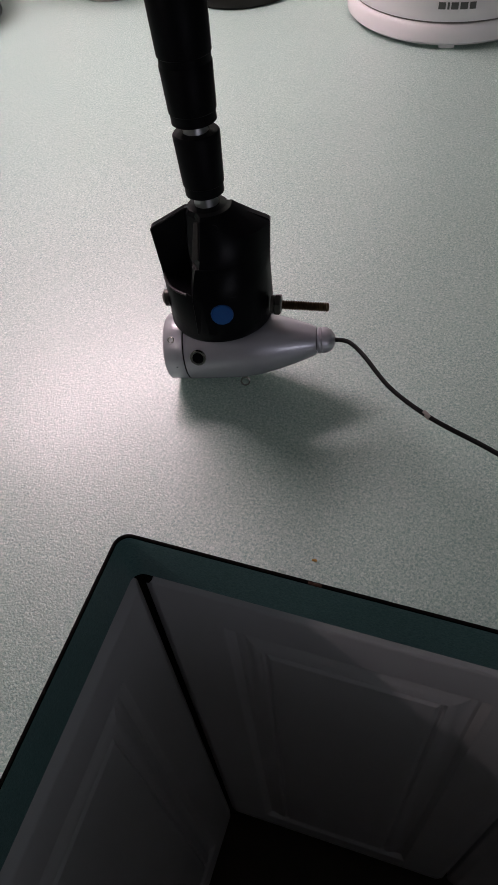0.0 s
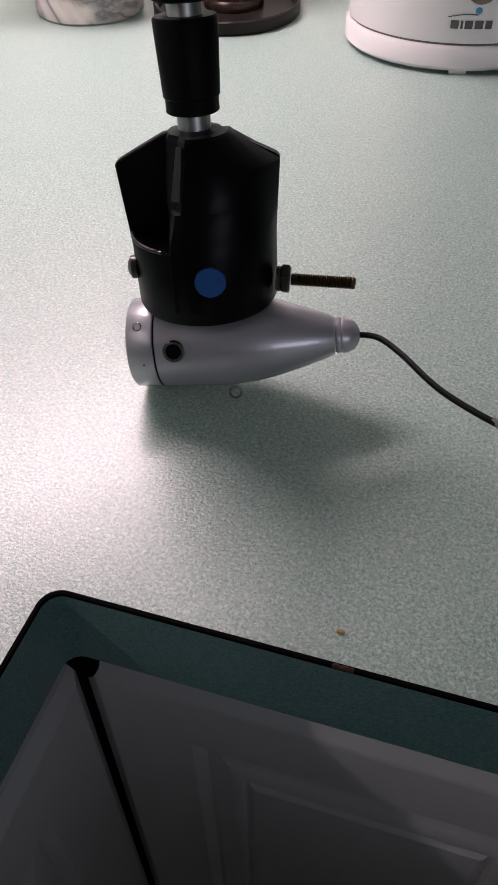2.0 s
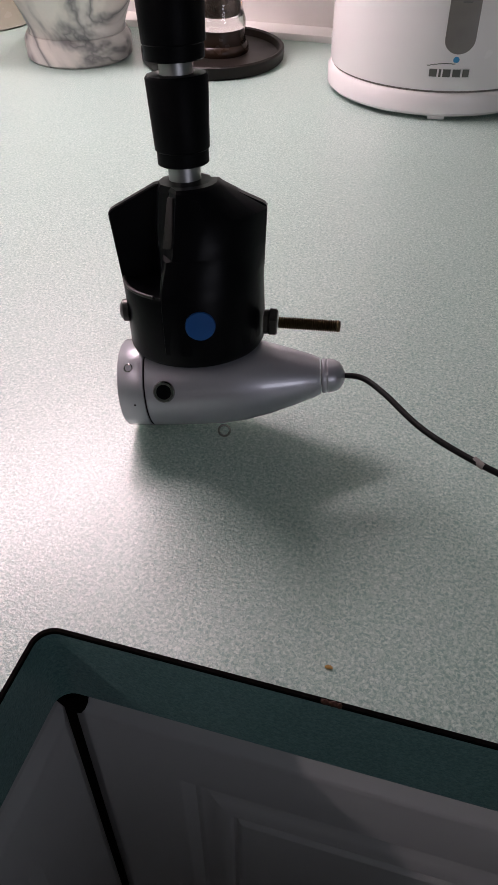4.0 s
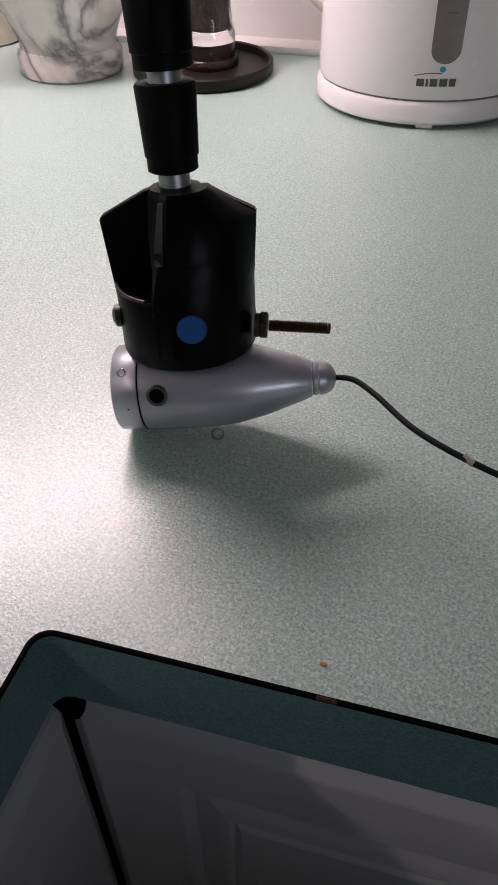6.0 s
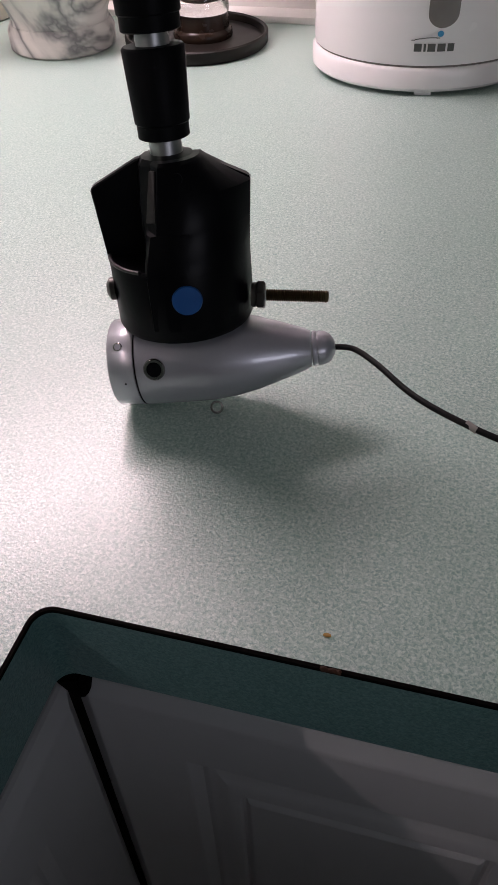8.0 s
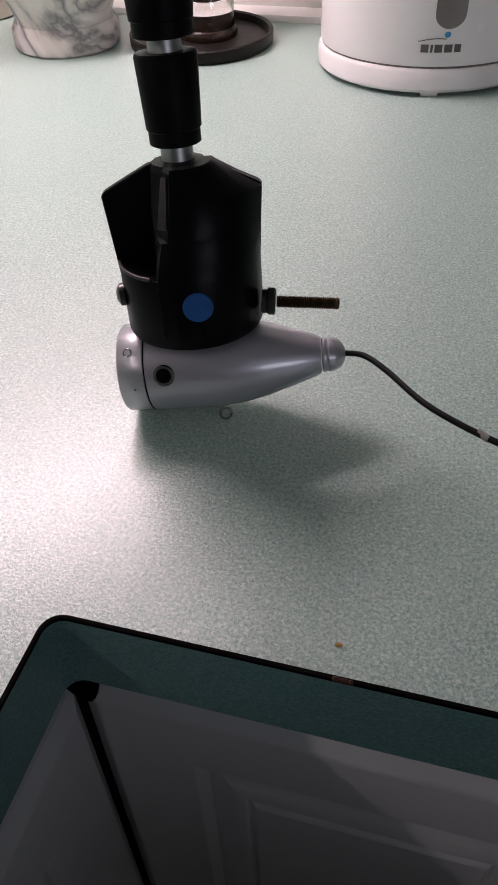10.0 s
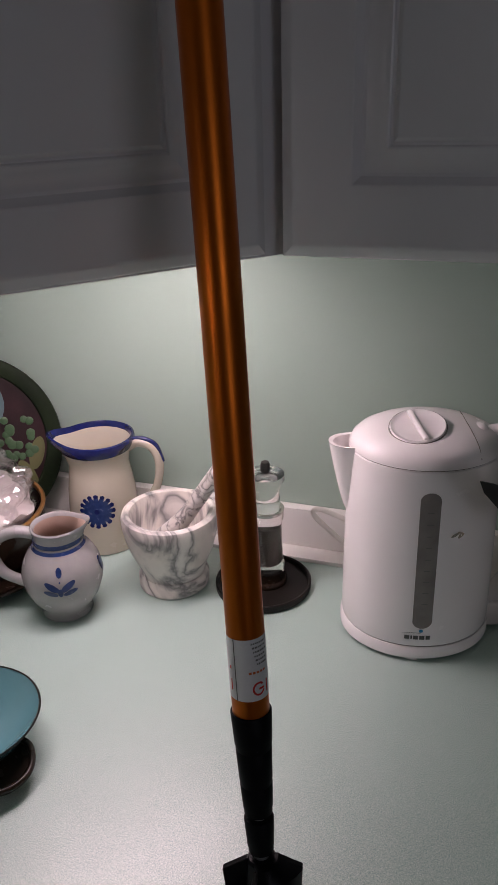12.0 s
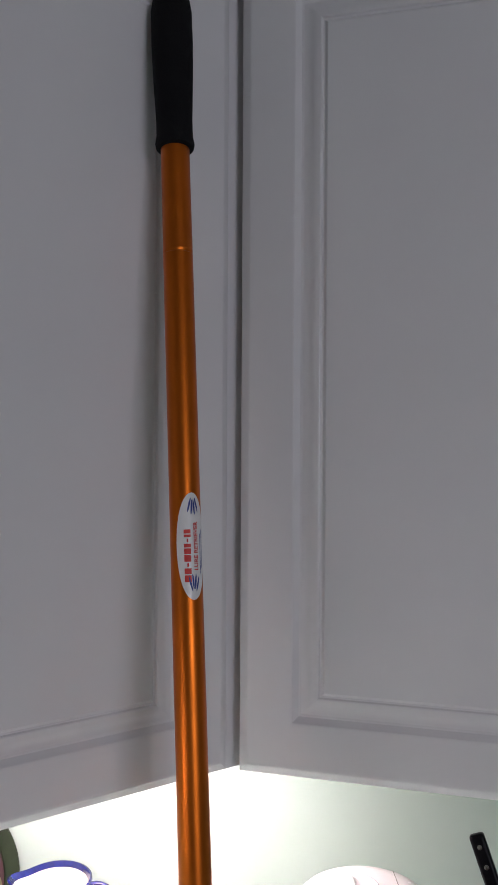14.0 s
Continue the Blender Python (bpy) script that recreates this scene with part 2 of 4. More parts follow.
def lathe(profile, seg=48, bm=None, squash=None):
    """Turn (radius, height) pairs about z. squash(angle, r, z) may bend each point."""
    bm = bm or bmesh.new()
    rings = []
    for r, z in profile:
        ring = []
        if r < 1e-6:
            ring = [bm.verts.new((0, 0, z))]
        else:
            for i in range(seg):
                a = 2 * math.pi * i / seg
                p = (r * math.cos(a), r * math.sin(a), z)
                if squash:
                    p = squash(a, r, z)
                ring.append(bm.verts.new(p))
        rings.append(ring)
    for a, b in zip(rings, rings[1:]):
        for i in range(seg):
            j = (i + 1) % seg
            if len(a) == 1 and len(b) == 1:
                continue
            if len(a) == 1:
                bm.faces.new((a[0], b[i], b[j]))
            elif len(b) == 1:
                bm.faces.new((a[i], a[j], b[0]))
            else:
                bm.faces.new((a[i], a[j], b[j], b[i]))
    return bm


def tube(points, radius, seg=12, bm=None, smooth=6, caps=True):
    """A round bar along points (Catmull-Rom between them). radius: one or one per point."""
    bm = bm or bmesh.new()
    pts = [Vector(p) for p in points]
    rad = radius if isinstance(radius, (list, tuple)) else [radius] * len(pts)
    path = []
    for i in range(len(pts) - 1):
        p0, p1, p2, p3 = pts[max(i - 1, 0)], pts[i], pts[i + 1], pts[min(i + 2, len(pts) - 1)]
        for k in range(smooth):
            t = k / smooth
            q = 0.5 * (2 * p1 + (p2 - p0) * t + (2 * p0 - 5 * p1 + 4 * p2 - p3) * t * t + (3 * p1 - p0 - 3 * p2 + p3) * t ** 3)
            path.append((q, rad[i] + (rad[i + 1] - rad[i]) * t))
    path.append((pts[-1], rad[-1]))
    side = None
    rings = []
    for i, (q, r) in enumerate(path):
        d = (path[min(i + 1, len(path) - 1)][0] - path[max(i - 1, 0)][0]).normalized()
        side = (side - d * side.dot(d)).normalized() if side else d.orthogonal().normalized()
        up = d.cross(side)
        rings.append([bm.verts.new(q + r * (side * math.cos(a) + up * math.sin(a))) for a in (2 * math.pi * k / seg for k in range(seg))])
    for a, b in zip(rings, rings[1:]):
        for k in range(seg):
            bm.faces.new((a[k], a[(k + 1) % seg], b[(k + 1) % seg], b[k]))
    if caps:
        bm.faces.new(rings[0])
        bm.faces.new(rings[-1])
    return bm


def block(lo, hi, bevel=0.0, bm=None, segments=2):
    bm = bm or bmesh.new()
    made = bmesh.ops.create_cube(bm, size=1)["verts"]
    for v in made:
        v.co = Vector([(l + h) / 2 + c * (h - l) for l, h, c in zip(lo, hi, v.co)])
    if bevel:
        edges = {e for v in made for e in v.link_edges}
        bmesh.ops.bevel(bm, geom=list(edges), offset=bevel, segments=segments, affect="EDGES", profile=0.6)
    return bm


def prism(outline, z0, z1, bm=None, bevel=0.0):
    """Extrude a flat outline (x, y) from z0 to z1."""
    bm = bm or bmesh.new()
    low = [bm.verts.new((x, y, z0)) for x, y in outline]
    high = [bm.verts.new((x, y, z1)) for x, y in outline]
    n = len(outline)
    bm.faces.new(list(reversed(low)))
    bm.faces.new(high)
    for i in range(n):
        bm.faces.new((low[i], low[(i + 1) % n], high[(i + 1) % n], high[i]))
    if bevel:
        bmesh.ops.bevel(bm, geom=list(bm.edges), offset=bevel, segments=2, affect="EDGES")
    return bm


def axis_pose(origin, x_dir, z_dir):
    """A pose whose z runs along z_dir and whose x lies near x_dir."""
    z = Vector(z_dir).normalized()
    y = z.cross(Vector(x_dir)).normalized()
    x = y.cross(z)
    m = Matrix((x, y, z)).transposed().to_4x4()
    m.translation = Vector(origin)
    return m


# ---- the room ----
WALL_Y, WALL_X = 0.655, -0.66
TOP = 0.91


def wall(name, lo, hi, mat, label):
    tagged(part(name, block(lo, hi), mat, smooth=False), label, "wall", kind="structure")


wall("wall_north", (WALL_X - 0.12, WALL_Y, 0), (3.7, WALL_Y + 0.12, 2.44), WALL_GREEN, "pale sage green painted kitchen wall behind the counter")
wall("wall_west", (WALL_X - 0.12, -3.1, 0), (WALL_X, WALL_Y, 2.44), WALL_GREEN, "pale sage green painted kitchen side wall")
wall("wall_east", (3.7, -3.1, 0), (3.82, WALL_Y + 0.12, 2.44), WALL_GREEN, "pale green plain far kitchen wall")
wall("wall_south_left", (WALL_X - 0.12, -3.22, 0), (2.15, -3.1, 2.44), WALL_GREEN, "pale green wall beside the kitchen window")
wall("wall_south_right", (3.65, -3.22, 0), (3.82, -3.1, 2.44), WALL_GREEN, "pale green wall beside the kitchen window")
wall("wall_south_low", (2.15, -3.22, 0), (3.65, -3.1, 1.1), WALL_GREEN, "pale green wall under the kitchen window")
wall("wall_south_high", (2.15, -3.22, 2.2), (3.65, -3.1, 2.44), WALL_GREEN, "pale green wall over the kitchen window")
# Unseen low wall, added to block window light from the base doors.
wall("light_blocker_wall", (0.012, -1.15, 0), (3.7, -0.75, 1.03), FLOOR_VINYL, "unseen dark low wall added to keep light off the base doors")
tagged(part("floor", block((WALL_X - 0.12, -3.22, -0.05), (3.82, WALL_Y + 0.12, 0)), FLOOR_VINYL, smooth=False), "dark brown vinyl kitchen floor", "floor", kind="structure")
tagged(part("ceiling", block((WALL_X - 0.12, -3.22, 2.44), (3.82, WALL_Y + 0.12, 2.5)), CEILING_PAINT, smooth=False), "plain white kitchen ceiling", "ceiling", kind="structure")


def countertop():
    """L-shaped worktop with a small round in its inside corner."""
    ex, r = 0.005, 0.0068
    arc = [(ex + r - r * math.cos(a), -r + r * math.sin(a)) for a in (math.pi / 2 * k / 8 for k in range(9))]
    front = [(ex, -2.2)] + arc + [(2.2, 0.0)]
    outline = [(WALL_X + 0.002, -2.2)] + front + [(2.2, WALL_Y - 0.002), (WALL_X + 0.002, WALL_Y - 0.002)]
    top = tagged(part("countertop", prism(outline, TOP - 0.038, TOP), LAMINATE, smooth=True, angle=50), "pale sage green speckled laminate worktop with a dark front seam", "countertop", kind="structure")
    n = len(front)

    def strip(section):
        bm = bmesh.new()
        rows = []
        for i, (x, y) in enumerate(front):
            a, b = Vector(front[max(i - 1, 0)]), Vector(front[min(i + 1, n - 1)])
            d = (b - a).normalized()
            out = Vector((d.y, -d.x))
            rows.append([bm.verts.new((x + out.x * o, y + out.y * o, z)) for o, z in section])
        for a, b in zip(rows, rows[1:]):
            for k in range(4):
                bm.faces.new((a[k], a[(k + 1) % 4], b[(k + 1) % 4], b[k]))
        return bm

    part("front_edge", strip(((-0.0004, TOP - 0.0015), (0.0004, TOP - 0.0015), (0.0004, TOP - 0.0381), (-0.0004, TOP - 0.0381))), SHADED_EDGE_LAMINATE, top, "sage laminate front edge with its shade put into a deeper teal", angle=40)
    part("edge_seam", strip(((-0.0005, TOP + 0.0002), (0.0007, TOP + 0.0000), (0.0007, TOP - 0.0015), (-0.0005, TOP - 0.0015))), DARK_EDGE, top, "dark brown seam along the front edge", smooth=False)
    chip = bmesh.new()
    for x, s in ((0.0962, 0.0016), (0.0988, 0.0020), (0.1006, 0.0009)):
        m = Matrix.Translation((x, -0.0004, TOP - 0.0004)) @ Matrix.Diagonal((s, 0.0009, 0.0012, 1))
        bmesh.ops.create_icosphere(chip, subdivisions=1, radius=1, matrix=m)
    part("chip", chip, CHIPBOARD, top, "chipped brown edge", smooth=False)
    return top


countertop()

# low white upstand and ledge along the back of the worktop
up = tagged(part("backsplash_trim", block((WALL_X + 0.02, WALL_Y - 0.016, TOP), (2.2, WALL_Y - 0.001, TOP + 0.062), 0.002), TRIM_WHITE), "low white upstand along the back of the worktop", "trim", kind="structure")
part("ledge", block((WALL_X + 0.02, 0.611, TOP), (2.2, WALL_Y - 0.016, TOP + 0.006), 0.0015), TRIM_WHITE, up)

DOOR_PROFILE = [(0.0000, -0.019), (0.0000, -0.0065), (0.0010, -0.0048), (0.0075, -0.0010), (0.0095, -0.0001), (0.0115, 0.0), (0.0485, 0.0), (0.0504, -0.0007), (0.0532, -0.0036), (0.0553, -0.0056), (0.0575, -0.0062), (0.0599, -0.0056),
                (0.0656, -0.0028), (0.0708, -0.0010), (0.0732, -0.0006), (0.0741, -0.0010), (0.0751, -0.0024), (0.0768, -0.0026), (0.0784, -0.0008), (0.0799, 0.0), (0.0855, 0.0002)]


def door_panel(w, h):
    """A raised-panel door in its own xz plane, front towards -y."""
    bm = bmesh.new()
    rings = []
    for d, o in DOOR_PROFILE:
        rings.append([bm.verts.new((x, -o, z)) for x, z in ((d, d), (w - d, d), (w - d, h - d), (d, h - d))])
    for a, b in zip(rings, rings[1:]):
        for k in range(4):
            bm.faces.new((a[k], a[(k + 1) % 4], b[(k + 1) % 4], b[k]))
    bm.faces.new(rings[-1])
    bm.faces.new(list(reversed(rings[0])))
    return bm


def cabinet(name, m, w, h, depth, label, doors, low=0.002, high=0.002, toe=False, body_h=None):
    """A carcass of width w behind its doors. m: lower left corner of the door plane; x along the front, y into the cabinet."""
    ob = thing(name, label, "cabinet", m)
    part("body", block((0.002, 0.021, 0), (w - 0.002, depth, body_h or h), 0.001), WHITE_PAINT, ob)
    for x0, dw in doors:
        part("door", door_panel(dw, h - low - high), WHITE_PAINT, ob, angle=25, matrix=pose(x0, 0, low))
    if toe:
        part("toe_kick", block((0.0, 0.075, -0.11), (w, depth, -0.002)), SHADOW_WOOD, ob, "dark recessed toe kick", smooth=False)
    return ob


# upper cabinets
UP = 1.365
cabinet("upper_cabinet", pose(-0.0275, 0.3205, UP), 0.80, 0.76, WALL_Y - 0.3215, "white painted upper cabinet with raised-panel doors over the kettle", [(0.0030, 0.395), (0.402, 0.395)])
CA, SA = math.cos(radians(49)), math.sin(radians(49))
DIAG = axis_pose((-0.029 - 0.41 * CA, 0.324 - 0.41 * SA, UP), (CA, SA, 0), (0, 0, 1))
diag = thing("corner_cabinet", "white painted diagonal corner cabinet with one raised-panel door", "cabinet", DIAG)
inv = DIAG.inverted()
plan = [(-0.025, 0.346), (-0.033 - 0.41 * CA, 0.346 - 0.41 * SA), (WALL_X + 0.002, 0.346 - 0.41 * SA), (WALL_X + 0.002, WALL_Y - 0.002), (-0.025, WALL_Y - 0.002)]
part("body", prism([tuple((inv @ Vector((x, y, UP)))[:2]) for x, y in plan], 0.0, 0.76), WHITE_PAINT, diag, smooth=False)
part("door", door_panel(0.4025, 0.754), WHITE_PAINT, diag, angle=25, matrix=pose(0.002, 0, 0.003))
cabinet("side_upper_cabinet", axis_pose((-0.318, -0.86, UP), (0, 1, 0), (0, 0, 1)), 0.865, 0.76, 0.308, "white painted upper cabinet along the side wall", [(0.003, 0.428), (0.434, 0.428)])

# base cabinets
cabinet("base_cabinet", pose(-0.0145, 0.0245, 0.11), 1.1, 0.716, 0.60, "white painted base cabinet with raised-panel doors under the worktop", [(-0.0030, 0.2655), (0.2665, 0.41), (0.681, 0.41)], low=0.045, high=0.015, toe=True, body_h=0.76)
cabinet("side_base_cabinet", axis_pose((-0.0140, -1.2, 0.11), (0, 1, 0), (0, 0, 1)), 1.2215, 0.716, 0.60, "white painted base cabinet with raised-panel doors under the side worktop", [(0.12, 0.41), (0.534, 0.41), (0.948, 0.2785)], low=0.045, high=0.015, toe=True, body_h=0.76)
# Dark solid behind the doors, in place of shade inside the corner gap.
tagged(part("gap_shade_block", block((-0.40, 0.046, 0.0), (-0.012, 0.62, 0.85)), SHADOW_WOOD, smooth=False), "dark block standing in for the shade inside the base cabinet corner gap", "cabinet", kind="structure")
# Added black wedge that draws the dark opening where the corner gap widens.
notch = prism([(-0.017, 0.030), (-0.017, 0.017), (-0.0115, 0.0135), (-0.004, 0.0165), (-0.0025, 0.0225), (-0.0025, 0.030)], 0.806, 0.832)
for v in notch.verts:
    if v.co.z < 0.81:
        v.co.x, v.co.y = -0.013 + (v.co.x + 0.013) * 0.5, 0.026 + (v.co.y - 0.026) * 0.35
tagged(part("gap_shade_wedge", notch, DARK_EDGE, smooth=False), "black wedge standing in for the dark gap at the top of the base cabinet corner", "cabinet", kind="structure")

# under-cabinet light
light = thing("under_cabinet_light", "lit white light fixed under the corner cabinet", "lamp", axis_pose((-0.3755, 0.2672, UP - 0.001), (1, 1, 0), (0, 0, 1)))
part("housing", block((0, -0.025, -0.003), (0.340, 0.081, 0), 0.001), TRIM_WHITE, light)
part("diffuser", block((0.008, -0.022, -0.020), (0.332, 0.078, -0.003), 0.006, segments=3), TUBE_GLOW, light, "glowing white diffuser")
for x in (0.0, 0.332):
    part("end_cap", block((x, -0.024, -0.0215), (x + 0.008, 0.080, -0.0030), 0.002), TRIM_WHITE, light)

side_light = thing("under_cabinet_light", "dim fluorescent tube light fixed under the side cabinet", "lamp", axis_pose((-0.318, -0.62, UP - 0.001), (0, 1, 0), (0, 0, 1)))
part("housing", block((0, 0.010, -0.003), (0.455, 0.05, 0), 0.001), TRIM_WHITE, side_light)
part("tube", tube([(0.008, 0.022, -0.0115), (0.447, 0.022, -0.0115)], 0.0075, 16, smooth=1), TUBE_DIM, side_light, "dimly glowing fluorescent tube")
for x in (0.0, 0.447):
    part("end_cap", block((x, 0.010, -0.0205), (x + 0.008, 0.034, -0.0030), 0.002), TRIM_WHITE, side_light)

# ---- the pole and its clamp ----
BASE = Vector((0.0195, 0.1145, 0.955))
TIP = Vector((-0.0685, 0.2555, 2.045))
UPV = (TIP - BASE).normalized()
POLE = axis_pose(BASE, (0.959, 0.283, 0), UPV)
pole = thing("lure_retriever_pole", "orange telescopic pole with a foam grip leaning on the cabinet", "pole", POLE)


def sleeve(name, z0, z1, r0, r1, mat, label="", bore=None):
    prof = [(0, z0), (r0 - 0.0008, z0), (r0 - 0.0002, z0 + 0.0004), (r0 - 0.0002, z0 + 0.0046), (r0 + 0.0003, z0 + 0.0050), (r1, z1 - 0.0008), (r1 - 0.0006, z1), (0, z1)]
    return part(name, lathe(prof, 40), mat, pole, label)


sleeve("inner_tube", 0.03, 0.15, 0.0052, 0.0052, BARE_ALU, "bare aluminium inner tube")
sleeve("locking_sleeve", 0.0555, 0.083, 0.0088, 0.0101, BLACK_SLEEVE, "black locking sleeve")
sleeve("locking_sleeve", 0.087, 0.111, 0.0097, 0.0108, BLACK_SLEEVE, "black locking sleeve")
sleeve("locking_sleeve", 0.109, 0.139, 0.0107, 0.0119, BLACK_SLEEVE, "black locking sleeve")
sleeve("locking_sleeve", 0.137, 0.166, 0.0120, 0.0134, BLACK_SLEEVE, "black locking sleeve")
PR = 0.0120
part("outer_tube", lathe([(0, 0.15), (PR, 0.15), (PR, 0.16), (PR, 0.50), (PR, 0.8740), (PR, 0.8755), (PR - 0.0004, 0.8758), (PR - 0.0004, 0.8770), (PR - 0.0001, 0.8774), (PR - 0.0001, 0.879), (PR - 0.0002, 0.95), (PR - 0.0002, 1.0), (0, 1.0)], 48), ORANGE_ALU, pole, "orange anodised aluminium tube")
part("foam_grip", lathe([(0, 0.9665), (0.0128, 0.966), (0.0155, 0.9675), (0.0162, 0.971), (0.0150, 0.977), (0.0150, 0.992), (0.0166, 1.03), (0.0174, 1.06),
                         (0.0172, 1.09), (0.0160, 1.098), (0.0125, 1.104), (0.006, 1.106), (0, 1.106)], 40), BLACK_FOAM, pole, "black foam grip")
part("grip_screw", lathe([(0, 1.102), (0.0022, 1.102), (0.0022, 1.1068), (0, 1.1073)], 14), STEEL, pole, matrix=pose(0.005, -0.008, -0.001))


def wrap(u, v, r):
    """A point on the pole's skin: u round it to the right of its front, v along it."""
    return (r * math.sin(u / PR), -r * math.cos(u / PR), v)


def wrapped(bm, r):
    for p in bm.verts:
        p.co = Vector(wrap(p.co.x, p.co.y, r + p.co.z))
    return bm


def flat_grid(u0, u1, v0, v1, nu=10, nv=2, bm=None, z=0.0):
    bm = bm or bmesh.new()
    g = [[bm.verts.new((u0 + (u1 - u0) * i / nu, v0 + (v1 - v0) * j / nv, z)) for i in range(nu + 1)] for j in range(nv + 1)]
    for j in range(nv):
        for i in range(nu):
            bm.faces.new((g[j][i], g[j][i + 1], g[j + 1][i + 1], g[j + 1][i]))
    return bm


def flat_ellipse(u, v, ru, rv, turn=0.0, bm=None, seg=24, z=0.0, rings=4):
    bm = bm or bmesh.new()
    c, s = math.cos(turn), math.sin(turn)
    mid = bm.verts.new((u, v, z))
    last = None
    for k in range(1, rings + 1):
        ring = []
        for i in range(seg):
            a = 2 * math.pi * i / seg
            x, y = ru * k / rings * math.cos(a), rv * k / rings * math.sin(a)
            ring.append(bm.verts.new((u + x * c - y * s, v + x * s + y * c, z)))
        for i in range(seg):
            j = (i + 1) % seg
            if last:
                bm.faces.new((last[i], ring[i], ring[j], last[j]))
            else:
                bm.faces.new((mid, ring[i], ring[j]))
        last = ring
    return bm


def letters(text, size, spacing=1.0):
    """The outline of a word as a flat mesh, x along it and y up, centred."""
    cu = bpy.data.curves.new("letters", "FONT")
    cu.offset = 0.00013
    cu.body, cu.size, cu.align_x, cu.align_y, cu.space_character = text, size, "CENTER", "CENTER", spacing
    ob = new("letters", cu)
    me = bpy.data.meshes.new_from_object(ob.evaluated_get(bpy.context.evaluated_depsgraph_get()))
    bpy.data.objects.remove(ob)
    bpy.data.curves.remove(cu)
    bm = bmesh.new()
    bm.from_mesh(me)
    bpy.data.meshes.remove(me)
    return bm


# oval sticker: white oval, red name as bars, readable words, blue sprays
U0, V0 = 0.0058, 0.6445
sticker = part("oval_sticker", wrapped(flat_ellipse(U0, V0 - 0.0012, 0.0125, 0.0400, rings=8, seg=40), PR + 0.0003), PAPER, pole, "white oval sticker with red words")
bars = bmesh.new()
for v, w in ((-0.0255, 0.0050), (-0.0200, 0.0042), (-0.0105, 0.0050), (-0.0052, 0.0042), (-0.0010, 0.0028), (0.0062, 0.0020), (0.0095, 0.0030)):
    flat_grid(U0 - 0.0066, U0 - 0.0016, V0 + v - w / 2, V0 + v + w / 2, 4, 1, bars)
for v in (-0.0155, 0.0028):
    flat_grid(U0 - 0.0046, U0 - 0.0034, V0 + v - 0.0014, V0 + v + 0.0014, 2, 1, bars)
part("name_bars", wrapped(bars, PR + 0.0005), INK_RED, sticker, "red printed name")
words = letters("LURE RETRIEVER", 0.0046, 1.02)
for p in words.verts:
    p.co = Vector((U0 + 0.0026 - p.co.y, V0 - 0.0015 + p.co.x * 1.05, 0))
part("words", wrapped(words, PR + 0.0005), INK_RED, sticker, "red words lure retriever", smooth=False)
small = bmesh.new()
for k, (a, b) in enumerate(((-0.022, 0.008), (-0.018, 0.010))):
    v = a
    while v < b:
        w = 0.0016 + 0.0012 * ((int(v * 9999) + k) % 3)
        flat_grid(U0 + 0.0062 + 0.0020 * k, U0 + 0.0070 + 0.0020 * k, V0 + v, V0 + v + w, 2, 1, small)
        v += w + 0.0007
part("fine_print", wrapped(small, PR + 0.0005), INK_NAVY, sticker, "fine print")
spray = bmesh.new()
for side in (-1, 1):
    for k in range(4):
        flat_ellipse(U0 + 0.0015 * (k - 1.2) * 1.25, V0 + side * (0.0270 + 0.0016 * abs(k - 1.5)), 0.0007, 0.0058, 0.16 * (k - 1.5) * side, spray, 12, rings=3)
part("sprays", wrapped(spray, PR + 0.0005), INK_NAVY, sticker, "dark blue sprays")

# wrap-round paper label
LZ = 0.2005
label_part = part("paper_label", wrapped(flat_grid(-0.034, 0.036, LZ - 0.0215, LZ + 0.0215, 60, 1), PR + 0.0003), PAPER, pole, "white printed paper label")
part("label_line", wrapped(flat_grid(-0.0076, -0.0070, LZ - 0.0215, LZ + 0.0215, 1, 1), PR + 0.0005), INK_GREY, label_part, smooth=False)
fine = bmesh.new()
rnd = random.Random(4)
for k in range(6):
    u = 0.0035 + 0.0006 * k
    v = LZ + 0.0185 - 0.0029 * k
    while u < 0.0135:
        w = rnd.uniform(0.0006, 0.0015)
        flat_grid(u, u + w, v - 0.0006, v + 0.0006, 2, 1, fine)
        u += w + 0.0006
part("fine_print", wrapped(fine, PR + 0.0005), INK_GREY, label_part, "fine print")
band = bmesh.new()
for k in range(5):
    flat_grid(0.0012 + 0.0024 * k, 0.0029 + 0.0024 * k, LZ - 0.0022, LZ - 0.0006, 2, 1, band)
part("orange_print", wrapped(band, PR + 0.0005), INK_ORANGE, label_part, "orange printed line")
red = bmesh.new()
for k in range(15):
    a = radians(40 + 20 * k)
    ring = [red.verts.new((0.0070 + r * math.cos(t), LZ - 0.0132 + 1.15 * r * math.sin(t), 0)) for t, r in ((a, 0.0030), (a + radians(20), 0.0030), (a + radians(20), 0.0042), (a, 0.0042))]
    red.faces.new(ring)
for u0, u1, v0, v1 in ((0.0070, 0.0108, -0.0140, -0.0126), (0.0128, 0.0142, -0.0178, -0.0088), (-0.0115, -0.0105, -0.015, -0.007), (-0.012, -0.0105, 0.000, 0.002)):
    flat_grid(u0, u1, LZ + v0, LZ + v1, 3, 1, red)
part("red_print", wrapped(red, PR + 0.0005), INK_RED, label_part, "red print")

# clamp head: collar, four fins, core
CR = 0.0252
collar_bm = lathe([(0.016, -0.009), (CR - 0.001, -0.009), (CR, -0.007), (CR, 0.0155), (CR - 0.001, 0.0170), (0.008, 0.0170)], 56)
part("collar", collar_bm, BLACK_PLASTIC, pole, "black plastic saddle collar")
